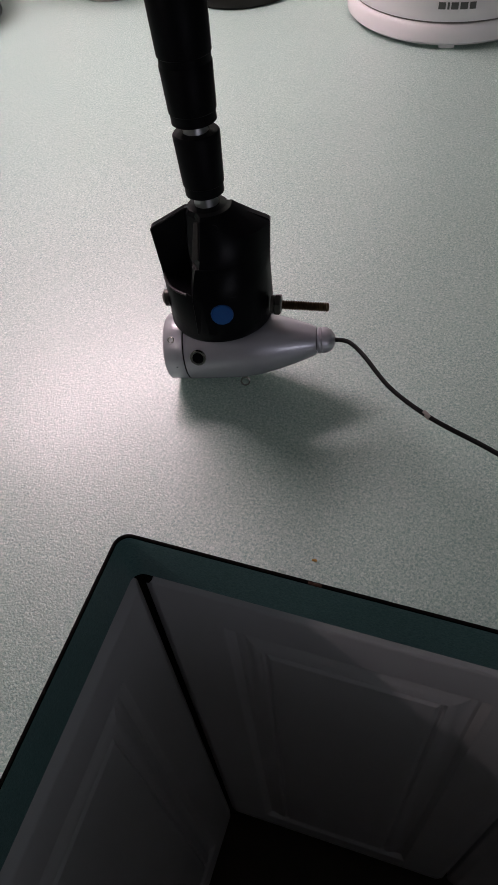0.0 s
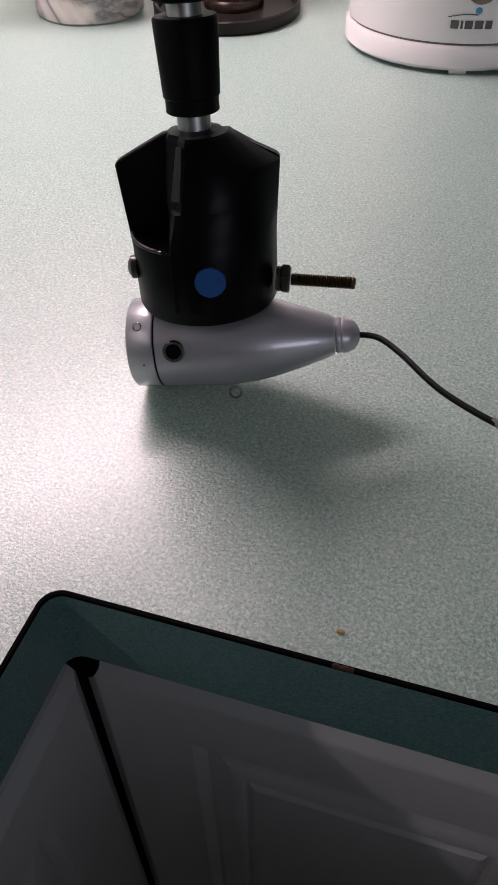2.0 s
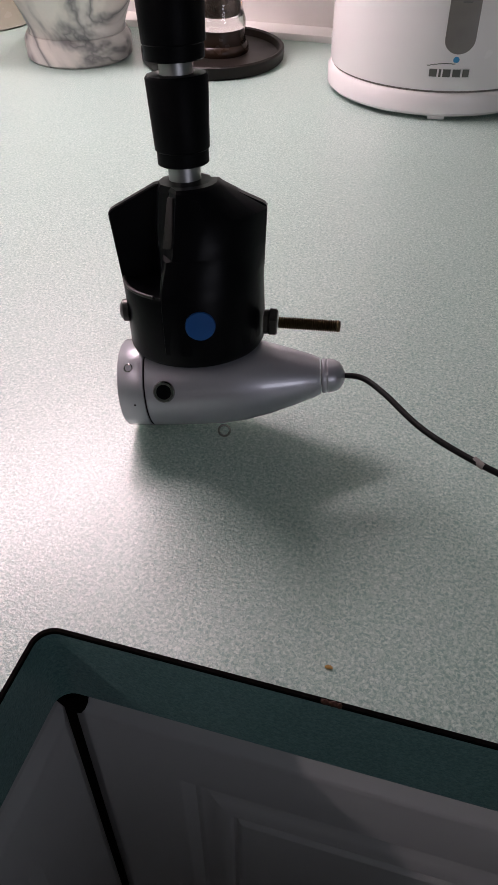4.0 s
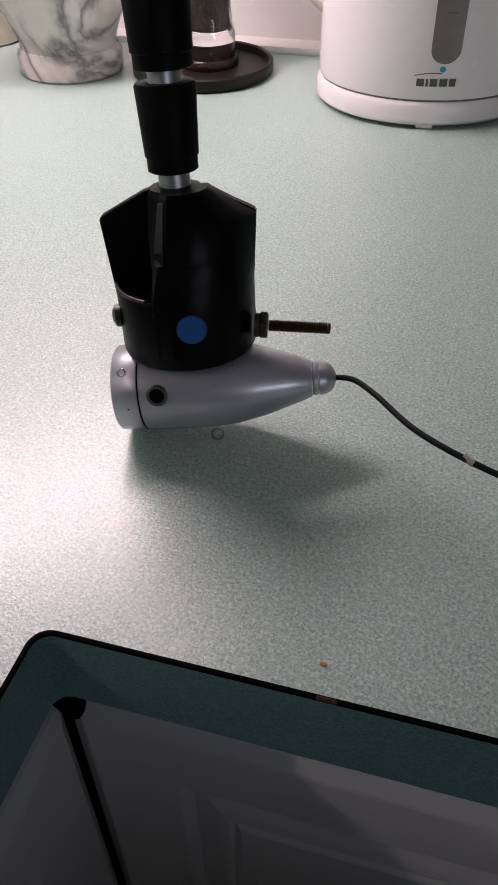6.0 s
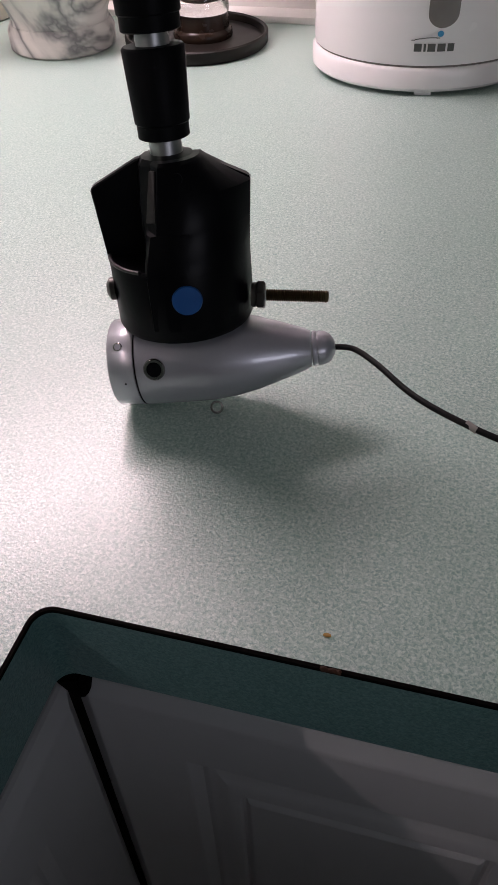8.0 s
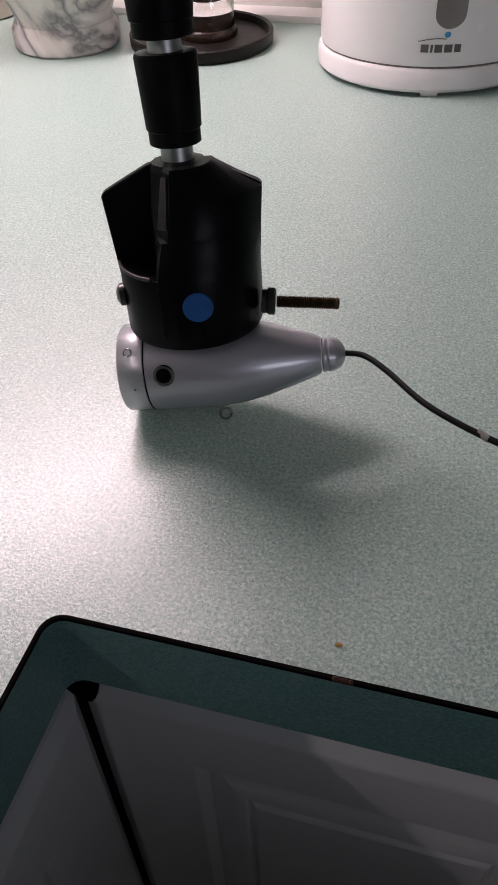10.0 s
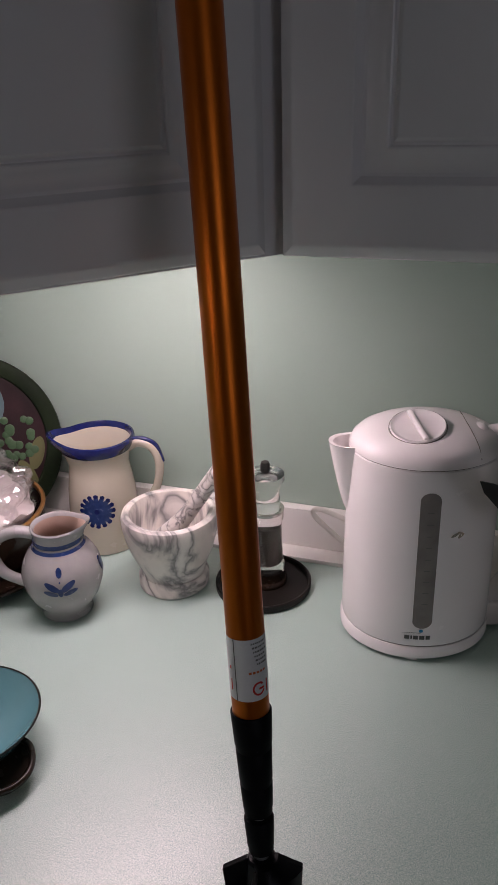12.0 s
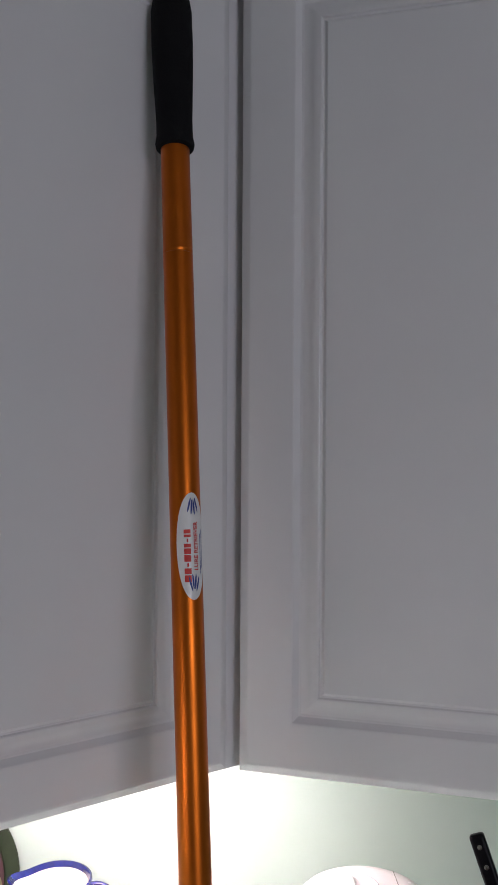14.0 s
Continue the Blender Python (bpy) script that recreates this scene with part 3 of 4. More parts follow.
core = lathe([(0, 0.020), (0.0125, 0.012), (0.0122, 0.034), (0.0105, 0.0480), (0.0092, 0.0500), (0.0056, 0.0505), (0, 0.0505)], 12)
part("core", core, BLACK_PLASTIC, pole, angle=20)


def fin(turn, r_top, r_low, thick, corner=0.0405):
    outline = [(0.004, 0.0), (r_low, 0.0), (r_low, 0.012), (r_top, corner), (r_top - 0.001, corner + 0.001), (0.0105, 0.0495), (0.004, 0.0500)]
    bm = prism(outline, -thick / 2, thick / 2)
    for v in bm.verts:
        v.co = Vector((v.co.x, v.co.z, v.co.y))
    bmesh.ops.bevel(bm, geom=list(bm.edges), offset=0.0005, segments=1, affect="EDGES")
    part("fin", bm, BLACK_PLASTIC, pole, smooth=False, matrix=pose(0, 0, 0, 0, 0, turn))


fin(180, 0.0275, CR, 0.0045)
fin(0, 0.0275, CR, 0.0045)
fin(90, 0.0275, CR, 0.0045)


def loft(sections):
    """Skin a stack of outlines: (z, [(x, y), ...]) from below upwards."""
    bm = bmesh.new()
    rings = [[bm.verts.new((x, y, z)) for x, y in pts] for z, pts in sections]
    n = len(rings[0])
    for a, b in zip(rings, rings[1:]):
        for k in range(n):
            bm.faces.new((a[k], a[(k + 1) % n], b[(k + 1) % n], b[k]))
    bm.faces.new(list(reversed(rings[0])))
    bm.faces.new(rings[-1])
    return bm


def shoulder(left, facet, front, right):
    """One outline of the clamp's front: side wall, chamfered corner, bowed face, straight right edge."""
    pts = [(left, 0.002), (left, -math.sqrt(front ** 2 - left ** 2) + facet * 1.6)]
    first = math.atan2(-math.sqrt(front ** 2 - left ** 2), left + facet)
    for k in range(7):
        t = k / 6
        a = first + (radians(-7) - first) * t
        r = front + (right - front) * t * t
        pts.append((r * math.cos(a), r * math.sin(a)))
    return pts + [(right, 0.002)]


front_body = loft([(-0.0040, shoulder(-0.0105, 0.0006, 0.0254, 0.0254)), (0.0150, shoulder(-0.0104, 0.0008, 0.0255, 0.0256)), (0.0200, shoulder(-0.0100, 0.0012, 0.0238, 0.0258)),
                   (0.0285, shoulder(-0.0086, 0.0018, 0.0208, 0.0266)), (0.0290, shoulder(-0.0086, 0.0040, 0.0210, 0.0266)), (0.0402, shoulder(-0.0066, 0.0036, 0.0178, 0.0276)),
                   (0.0490, shoulder(-0.0052, 0.0030, 0.0140, 0.0125)), (0.0500, shoulder(-0.0046, 0.0026, 0.0125, 0.0112))])
part("front_body", front_body, BLACK_PLASTIC, pole, "black moulded clamp body", angle=22)
# Paler strip paints the chamfer's highlight, along with wear.
rib = block((-0.0019, -0.0006, 0), (0.0019, 0.0006, 0.0165), 0.0004)
for v in rib.verts:
    v.co.x *= 1.0 - 26 * v.co.z
part("rib", rib, LIT_WORN_PLASTIC, pole, "worn edge of the clamp body with its highlight painted in", matrix=axis_pose((-0.0062, -0.0179, 0.0325), (0.86, -0.50, 0), (0.13, 0.36, 1)))
part("screw_hole", lathe([(0, -0.0004), (0.0014, -0.0004), (0.0019, 0.0006), (0.0023, 0.0)], 18), BLACK_SLEEVE, pole, matrix=axis_pose((0.0035, -0.0146, 0.0452), (1, 0, 0), (0.05, -0.9, 0.4)))
# Paler rim paints in the ledge's lit edge and its scuffs.
part("notch_rim", tube([(CR * 0.985 * math.cos(radians(a)), CR * 0.985 * math.sin(radians(a)), 0.0171) for a in range(184, 244, 8)], 0.0007, 8, smooth=3), LIT_WORN_PLASTIC, pole, "worn rim of the notch with its lit edge painted paler")

part("blue_plug", lathe([(0, 0), (0.0050, 0), (0.0053, 0.0006), (0.0050, 0.0014), (0, 0.0016)], 28), BLUE_PLASTIC, pole, "round blue plastic plug",
     matrix=axis_pose((0.0030, -CR + 0.0006, 0.0076), (1, 0, 0), (0.07, -1, 0.05)))
thread = [(0, 0)]
for k in range(27):
    thread += [(0.00185, k * 0.0008), (0.00225, k * 0.0008 + 0.0004)]
thread += [(0.0018, 0.0222), (0, 0.0224)]
bolt_m = axis_pose((CR - 0.0015, -0.0105, 0.0016), (0, 0, 1), (0.99, -0.12, -0.06))
part("bolt", lathe(thread, 16), BOLT_BRASS, pole, "tarnished threaded bolt", angle=70, matrix=bolt_m @ pose(0, 0, 0.0065))
part("nut", lathe([(0, 0.0004), (0.0046, 0.0004), (0.0053, 0.0009), (0.0053, 0.0030), (0.0046, 0.0035), (0, 0.0035)], 6), DARK_STEEL, pole, smooth=False, matrix=bolt_m @ pose(0, 0, 0.0026))
part("washer", lathe([(0, 0.0), (0.0042, 0), (0.0044, 0.0006), (0.0044, 0.0016), (0.0040, 0.0020), (0, 0.0020)], 24), DARK_STEEL, pole, matrix=bolt_m @ pose(0, 0, 0.0012))
part("bolt_head", lathe([(0, 0), (0.0042, 0), (0.0040, 0.0018), (0.002, 0.0030), (0, 0.0032)], 20), DARK_STEEL, pole, matrix=axis_pose((-CR + 0.001, -0.006, 0.006), (0, 0, 1), (-1, -0.1, 0)))

# ---- the silver underwater camera under the clamp ----
C0, C1 = Vector((-0.0052, 0.1003, 0.9284)), Vector((0.0765, 0.1178, 0.9365))
CD = (C1 - C0).normalized()
CAMERA = axis_pose(C0, (0, 0, 1), CD)
sub = thing("underwater_camera", "silver bullet-shaped underwater fishing camera lying on the worktop", "camera", CAMERA)
R = 0.0170
part("front_ring", lathe([(0, 0.0015), (R - 0.0035, 0.0015), (R - 0.0030, 0.0), (R - 0.0010, 0.0), (R - 0.0003, 0.0008), (R, 0.0098), (R - 0.0004, 0.0101), (0, 0.0101)], 64), SILVER_PAINT, sub, "silver lens ring")
hull = [(0, 0.0104), (R - 0.0004, 0.0104), (R, 0.0108), (R + 0.0001, 0.026), (R - 0.0001, 0.037), (R - 0.0011, 0.046), (R - 0.0032, 0.055), (R - 0.0060, 0.064), (R - 0.0090, 0.0725), (R - 0.0103, 0.0750), (0, 0.0750)]
part("hull", lathe(hull, 64), SILVER_PAINT, sub, "silver lacquered tapering hull")
part("tail_cap", lathe([(0, 0.0752), (0.0060, 0.0752), (0.0066, 0.0757), (0.0066, 0.0768), (0.0062, 0.0773), (0.0066, 0.0779), (0.0062, 0.0800), (0.0050, 0.0822), (0.0030, 0.0835), (0.0016, 0.0840), (0, 0.0840)], 40),
     SILVER_PAINT, sub, "rounded silver tail cap")
part("hull_seam", lathe([(R - 0.0010, 0.01005), (R - 0.00015, 0.01005), (R - 0.00015, 0.01045), (R - 0.0010, 0.01045)], 64), DARK_EDGE, sub)


def on_hull(s, out, r):
    """A pose on the hull's skin, s along it, facing the world direction out."""
    o = CAMERA.to_3x3().inverted() @ Vector(out)
    o = Vector((o.x, o.y, 0)).normalized()
    return axis_pose(Vector((0, 0, s)) + o * r, (0, 0, 1), o)


FRONT = (0.26, -0.82, 0.40)
part("jack_ring", lathe([(0.0026, 0.0002), (0.0028, 0.0008), (0.0037, 0.0008), (0.0041, 0.0003), (0.0041, -0.001)], 28), STEEL, sub, "bright metal jack ring", matrix=on_hull(0.0178, FRONT, R))
part("jack_hole", lathe([(0, 0.00035), (0.0029, 0.00035), (0.0029, -0.0008)], 24), BLACK_PLASTIC, sub, matrix=on_hull(0.0178, FRONT, R))
part("screw_hole", lathe([(0.0012, 0.0002), (0.0014, 0.0004), (0.0017, 0.0002)], 18), STEEL, sub, matrix=on_hull(0.0045, (0.22, -0.50, 0.80), R - 0.0002))
part("screw_pit", lathe([(0, 0.00025), (0.0012, 0.00025)], 18), SILVER_PAINT, sub, matrix=on_hull(0.0045, (0.22, -0.50, 0.80), R - 0.0002))
part("screw_pit", lathe([(0, 0.00035), (0.0004, 0.0003)], 10), DARK_EDGE, sub, matrix=on_hull(0.0062, (0.28, -0.93, 0.14), R - 0.0001))
eye = bmesh.new()
tube([(0.0022 * math.cos(a), 0.0022 * math.sin(a), 0) for a in (2 * math.pi * k / 16 for k in range(17))], 0.0005, 8, eye, 1, caps=False)
part("eyelet", eye, STEEL, sub, "small wire eyelet", matrix=CAMERA.inverted() @ axis_pose((0.0342, 0.0990, 0.9140), (1, 0.3, 0), (0.25, -0.85, 0.45)))
inv = CAMERA.inverted()
TAIL = CAMERA @ Vector((0, 0, 0.0836))
RUN = [TAIL, (0.0835, 0.1175, 0.9368), (0.0930, 0.1095, 0.9375), (0.1090, 0.0920, 0.9390), (0.1290, 0.0785, 0.9405), (0.152, 0.0700, 0.9400), (0.185, 0.060, 0.9380), (0.25, 0.055, 0.9310), (0.36, 0.08, 0.9165),
       (0.55, 0.18, 0.9118), (0.9, 0.22, 0.9118)]
part("cable", tube([inv @ Vector(p) for p in RUN], 0.0011, 12, smooth=8), CABLE_BLACK, sub, "thin black cable")
part("cable_mark", tube([inv @ Vector(p) for p in ((0.1265, 0.0803, 0.9406), (0.1300, 0.0777, 0.9404))], 0.00122, 12, smooth=1), CABLE_BAND, sub, "pale band on the cable")


# ---- surfaces of turned things ----
def skin(profile):
    """The radius of a turned thing at height z, from its outer profile."""
    pts = sorted((z, r) for r, z in profile)

    def radius(z):
        for (z0, r0), (z1, r1) in zip(pts, pts[1:]):
            if z0 <= z <= z1 and z1 > z0:
                return r0 + (r1 - r0) * (z - z0) / (z1 - z0)
        return pts[0][1] if z < pts[0][0] else pts[-1][1]
    return radius


def on_skin(bm, radius, a, off=0.0004, kx=1.0, ky=1.0):
    """Bend a flat drawing (x round, y up) on to the skin about the direction a (degrees)."""
    for v in bm.verts:
        z = v.co.y
        r = radius(z)
        t = radians(a) + v.co.x / r
        v.co = Vector(((r + off) * kx * math.cos(t), (r + off) * ky * math.sin(t), z))
    return bm


def lumpy(center, size, seed, amount, sub=4, freq=18):
    bm = bmesh.new()
    bmesh.ops.create_icosphere(bm, subdivisions=sub, radius=1)
    for v in bm.verts:
        d = v.co.normalized()
        n = noise.noise(d * 2.2 + Vector((seed, 0, 0))) + 0.5 * abs(noise.noise(d * 5 + Vector((0, seed, 0))))
        v.co = Vector([c + s * x * (1 + amount * n) for c, s, x in zip(center, size, d)])
    return bm


# ---- kettle ----
KETTLE = pose(0.0685, 0.528, TOP, 0, 0, 197)


def oval(a, r, z):
    """The kettle is longer from spout to handle than across."""
    return (r * 1.12 * math.cos(a), r * 0.965 * math.sin(a), z)


kettle = thing("electric_kettle", "white plastic electric kettle with a grey water gauge", "kettle", KETTLE)
for a in range(20, 380, 60):
    part("foot", block((0.060, -0.006, 0), (0.069, 0.006, 0.003), 0.0008), KETTLE_WHITE, kettle, matrix=pose(0, 0, 0, 0, 0, a))
part("power_base", lathe([(0, 0.0025), (0.0715, 0.0025), (0.0740, 0.005), (0.0742, 0.016), (0.0725, 0.0185), (0, 0.0185)], 72, squash=oval), KETTLE_WHITE, kettle, "low round power base")
part("base_gap", lathe([(0.0700, 0.0180), (0.0713, 0.0180), (0.0713, 0.0205), (0.0700, 0.0205)], 72, squash=oval), GAUGE_GREY, kettle, "dark joint over the base")
BODY = [(0.0722, 0.0200), (0.0728, 0.024), (0.0725, 0.060), (0.0720, 0.110), (0.0711, 0.170), (0.0700, 0.2200), (0.0697, 0.2260)]
body_r = skin(BODY)
part("body", lathe([(0, 0.0200)] + BODY + [(0.0680, 0.2275), (0, 0.2275)], 96, squash=oval), KETTLE_WHITE, kettle, "smooth white plastic body")
part("lid_seam", lathe([(0.060, 0.2272), (0.0686, 0.2272), (0.0686, 0.2286), (0.060, 0.2286)], 72, squash=oval), GAUGE_GREY, kettle)
LID = [(0.0699, 0.2285), (0.0696, 0.2310), (0.0672, 0.2365), (0.0620, 0.2420), (0.0535, 0.2468), (0.040, 0.2508), (0.02, 0.2532), (0, 0.2540)]
lid_z = skin([(z, r) for r, z in LID])
DIAL = pose(0.012, 0.018, 0.0022, -13, 5, 0)
DIAL.translation += Vector((0, 0, 0.25)) - DIAL.to_3x3() @ Vector((0, 0, 0.25))
lid = part("lid", lathe([(0, 0.2285)] + LID, 80, squash=oval), KETTLE_WHITE, kettle, "domed white lid")
part("lid_dial", lathe([(0.0285, 0.2490), (0.0282, 0.2532), (0.0272, 0.2541), (0.0258, 0.2532), (0.022, 0.2522), (0.012, 0.2528), (0, 0.2536)], 48), KETTLE_WHITE, lid, "round dial in the lid", matrix=DIAL)
part("grip_ridge", block((-0.0255, -0.0030, 0.249), (0.0255, 0.0030, 0.2578), 0.0028, segments=3), KETTLE_WHITE, lid, matrix=DIAL @ pose(0, 0, -0.001, 0, 0, 100))
part("dial_groove", lathe([(0.0280, 0.2520), (0.0288, 0.2530), (0.0294, 0.2512)], 48), GAUGE_GREY, lid, matrix=DIAL)
line = []
for k in range(15):
    y = -0.054 + 0.108 * k / 14
    x = -0.040 - 0.004 * (y / 0.05) ** 2
    line.append((x, y, lid_z(math.hypot(x / 1.12, y / 0.965)) + 0.0002))
part("hinge_seam", tube(line, 0.0004, 8, smooth=2), GAUGE_GREY, lid)
part("release_button", lumpy((-0.054, 0.004, 0.2440), (0.0085, 0.013, 0.006), 1.0, 0.0, 3), KETTLE_WHITE, kettle, "raised lid button")


def spout():
    """A beak that grows out of the body towards its lip; open above."""
    bm = bmesh.new()
    rows = []
    for k in range(13):
        t = k / 12
        z = 0.150 + 0.082 * t
        reach = 0.022 * t ** 0.8
        half = 0.010 + 0.010 * t
        r = body_r(min(z, 0.226)) * 1.12 - 0.008
        row = []
        for i in range(13):
            a = -math.pi / 2 + math.pi * i / 12
            row.append(bm.verts.new((r + (reach + 0.008) * math.cos(a) ** 0.8 if math.cos(a) > 1e-6 else r, half * math.sin(a), z)))
        rows.append(row)
    for a, b in zip(rows, rows[1:]):
        for i in range(12):
            bm.faces.new((a[i], a[i + 1], b[i + 1], b[i]))
    inner = [bm.verts.new((0.055 + (v.co.x - 0.055) * 0.90, v.co.y * 0.86, 0.2312)) for v in rows[-1]]
    deep = [bm.verts.new((0.055 + (v.co.x - 0.055) * 0.62, v.co.y * 0.62, 0.200)) for v in rows[-1]]
    for a, b in ((rows[-1], inner), (inner, deep)):
        for i in range(12):
            bm.faces.new((a[i], a[i + 1], b[i + 1], b[i]))
    bm.faces.new(deep)
    return bm


part("spout", spout(), KETTLE_WHITE, kettle, "pouring spout")
part("handle", tube([(-0.062, 0, 0.232), (-0.092, 0, 0.232), (-0.118, 0, 0.204), (-0.117, 0, 0.14), (-0.108, 0, 0.075), (-0.090, 0, 0.040), (-0.072, 0, 0.035)], [0.013, 0.0135, 0.012, 0.011, 0.011, 0.012, 0.012], 16), KETTLE_WHITE, kettle, "white loop handle")
part("switch_plinth", block((-0.096, -0.016, 0.003), (-0.064, 0.016, 0.036), 0.006, segments=3), KETTLE_WHITE, kettle)
GA = 87


def rounded_strip(u, v0, v1, w):
    bm = bmesh.new()
    rows = []
    zs = [v0 + w - w * math.cos(math.pi / 2 * k / 6) for k in range(7)] + [v0 + w + (v1 - v0 - 2 * w) * k / 10 for k in range(1, 10)] + [v1 - w + w * math.sin(math.pi / 2 * k / 6) for k in range(7)]
    for z in zs:
        d = 0.0
        if z < v0 + w:
            d = math.sqrt(max(0, w * w - (v0 + w - z) ** 2))
        elif z > v1 - w:
            d = math.sqrt(max(0, w * w - (z - v1 + w) ** 2))
        else:
            d = w
        d = max(d, 0.0004)
        rows.append([bm.verts.new((u + d * (i / 4 - 1), z, 0)) for i in range(9)])
    for a, b in zip(rows, rows[1:]):
        for i in range(8):
            bm.faces.new((a[i], a[i + 1], b[i + 1], b[i]))
    return bm


gauge = part("water_gauge", on_skin(rounded_strip(0, 0.044, 0.205, 0.0090), body_r, GA, 0.0008, 1.12, 0.965), GAUGE_GREY, kettle, "long grey translucent water gauge")
ticks = bmesh.new()
for k in range(9):
    flat_grid(-0.002, 0.0035, 0.075 + 0.0135 * k, 0.0758 + 0.0135 * k, 3, 1, ticks)
part("gauge_marks", on_skin(ticks, body_r, GA, 0.0012, 1.12, 0.965), INK_GREY, gauge)
mark = bmesh.new()
for x, w in ((-0.0155, 0.0046), (-0.0098, 0.0014), (-0.0074, 0.0046), (-0.0016, 0.0048), (0.0044, 0.0040)):
    flat_grid(x, x + w, 0.0294, 0.0344, 3, 1, mark)
for k in range(8):
    flat_grid(-0.0175 + 0.0021 * k, -0.0154 + 0.0021 * k, 0.0362 + 0.0016 * math.sin(k / 8 * 2.4), 0.0368 + 0.0016 * math.sin(k / 8 * 2.4), 1, 1, mark)
part("brand_mark", on_skin(mark, body_r, GA, 0.0005, 1.12, 0.965), INK_GREY, kettle, "small grey printed mark", smooth=False)
part("brand_dot", on_skin(flat_ellipse(-0.0005, 0.0405, 0.0019, 0.0019), body_r, GA, 0.0005, 1.12, 0.965), INK_BLUE, kettle, "small blue dot")
deco = bmesh.new()
for u, v, ru, rv, t in ((-0.003, 0, 0.0045, 0.0016, 0.5), (0.0025, 0.0012, 0.0042, 0.0014, -0.5), (0.001, -0.002, 0.0030, 0.0012, 1.4), (0.0035, -0.0022, 0.0024, 0.0009, 0.7)):
    flat_ellipse(u, 0.156 + v, ru, rv, t, deco, 12)
part("printed_motif", on_skin(deco, body_r, GA + 22, 0.0005, 1.12, 0.965), STEEL, kettle, "small grey printed motif")
part("power_cord", tube([KETTLE.inverted() @ Vector(p) for p in ((0.10, 0.612, 0.922), (0.02, 0.617, 0.930), (-0.02, 0.612, 0.942), (-0.052, 0.604, 0.972), (-0.068, 0.602, 0.990), (-0.062, 0.605, 0.996), (-0.038, 0.614, 0.984), (0.0, 0.622, 0.962), (0.05, 0.624, 0.942), (0.14, 0.624, 0.922))],
                        0.0034, 12, smooth=8), CORD_WHITE, kettle, "thick white power cord")

# ---- mortar and pestle ----
mortar = thing("mortar", "white marble mortar with dark grey veins on a round foot", "mortar", pose(-0.230, 0.527, TOP) @ Matrix.Diagonal((1.035, 1.035, 1, 1)))
MP = [(0.0405, 0.0), (0.0425, 0.002), (0.0428, 0.015), (0.0400, 0.0205), (0.0385, 0.024), (0.0420, 0.034), (0.0495, 0.052), (0.0545, 0.070), (0.0570, 0.086), (0.0575, 0.097), (0.0560, 0.1015), (0.0520, 0.1035), (0.0475, 0.1020), (0.0450, 0.097),
      (0.0425, 0.078), (0.036, 0.058), (0.022, 0.044), (0, 0.040)]
part("foot", lathe([(0, 0)] + MP[:4] + [(0, 0.0205)], 72), MARBLE, mortar, "round marble foot")
part("bowl", lathe([(0, 0.0200), (0.0392, 0.0205)] + MP[4:], 72), MARBLE, mortar)
pestle = tagged(part("pestle", tube([(-0.246, 0.516, 0.9660), (-0.232, 0.520, 0.9795), (-0.205, 0.527, 1.0125), (-0.172, 0.534, 1.062), (-0.162, 0.536, 1.0780)], [0.0150, 0.0140, 0.0098, 0.0094, 0.0080], 20), GREY_MARBLE), "grey marble pestle with dark veins leaning in the mortar", "pestle")

# ---- coaster and pepper mill ----
tagged(part("round_tray", lathe([(0, 0), (0.0575, 0), (0.0592, 0.002), (0.0595, 0.0095), (0.0580, 0.0105), (0.0560, 0.0095), (0.0545, 0.0045), (0, 0.004)], 64), DARK_WOOD, matrix=pose(-0.118, 0.547, TOP)), "round dark brown tray under the pepper mill", "tray")
mill = thing("pepper_mill", "clear acrylic pepper mill with a dark base", "pepper mill", pose(-0.115, 0.555, TOP + 0.004) @ Matrix.Diagonal((1, 1, 0.965, 1)))
part("base", lathe([(0, 0), (0.0245, 0), (0.0250, 0.002), (0.0245, 0.006), (0.0225, 0.008), (0.0215, 0.020), (0, 0.020)], 40), COPPER_GLAZE, mill, "dark brown mill base")
part("barrel", lathe([(0, 0.0202), (0.0225, 0.0202), (0.0225, 0.026), (0.0200, 0.034), (0.0188, 0.06), (0.0188, 0.088), (0.0215, 0.096), (0.0215, 0.104), (0, 0.104)], 40), CLEAR, mill, "clear acrylic barrel")
part("peppercorns", lathe([(0, 0.028), (0.0120, 0.028), (0.0125, 0.05), (0.0118, 0.082), (0, 0.085)], 24), PEPPER, mill, "dark peppercorns")
part("band", lathe([(0.0188, 0.1042), (0.0218, 0.1042), (0.0218, 0.1075), (0.0188, 0.1075)], 40), STEEL, mill, "thin metal band")
part("cap", lathe([(0, 0.1078), (0.0185, 0.1078), (0.0172, 0.116), (0.0165, 0.134), (0.0195, 0.142), (0.0230, 0.148), (0.0225, 0.155), (0.0180, 0.158), (0, 0.158)], 36), CLEAR, mill, "clear flared cap")
part("knob", lathe([(0, 0.158), (0.0052, 0.158), (0.0058, 0.161), (0.0058, 0.168), (0.0045, 0.171), (0, 0.172)], 20), DARK_STEEL, mill, "small dark steel knob")


# ---- stoneware creamer ----
def with_lip(a0, reach, z0, z1, width=0.55):
    """Pull a turned thing out into a pouring lip towards a0 between z0 and z1."""
    def bend(a, r, z):
        t = max(0.0, min(1.0, (z - z0) / (z1 - z0)))
        d = (a - radians(a0) + math.pi) % (2 * math.pi) - math.pi
        k = 1 + reach / max(r, 0.02) * t * t * math.exp(-(d / width) ** 2)
        lift = 0.006 * t * t * math.exp(-(d / width) ** 2)
        return (r * k * math.cos(a), r * k * math.sin(a), z + lift)
    return bend


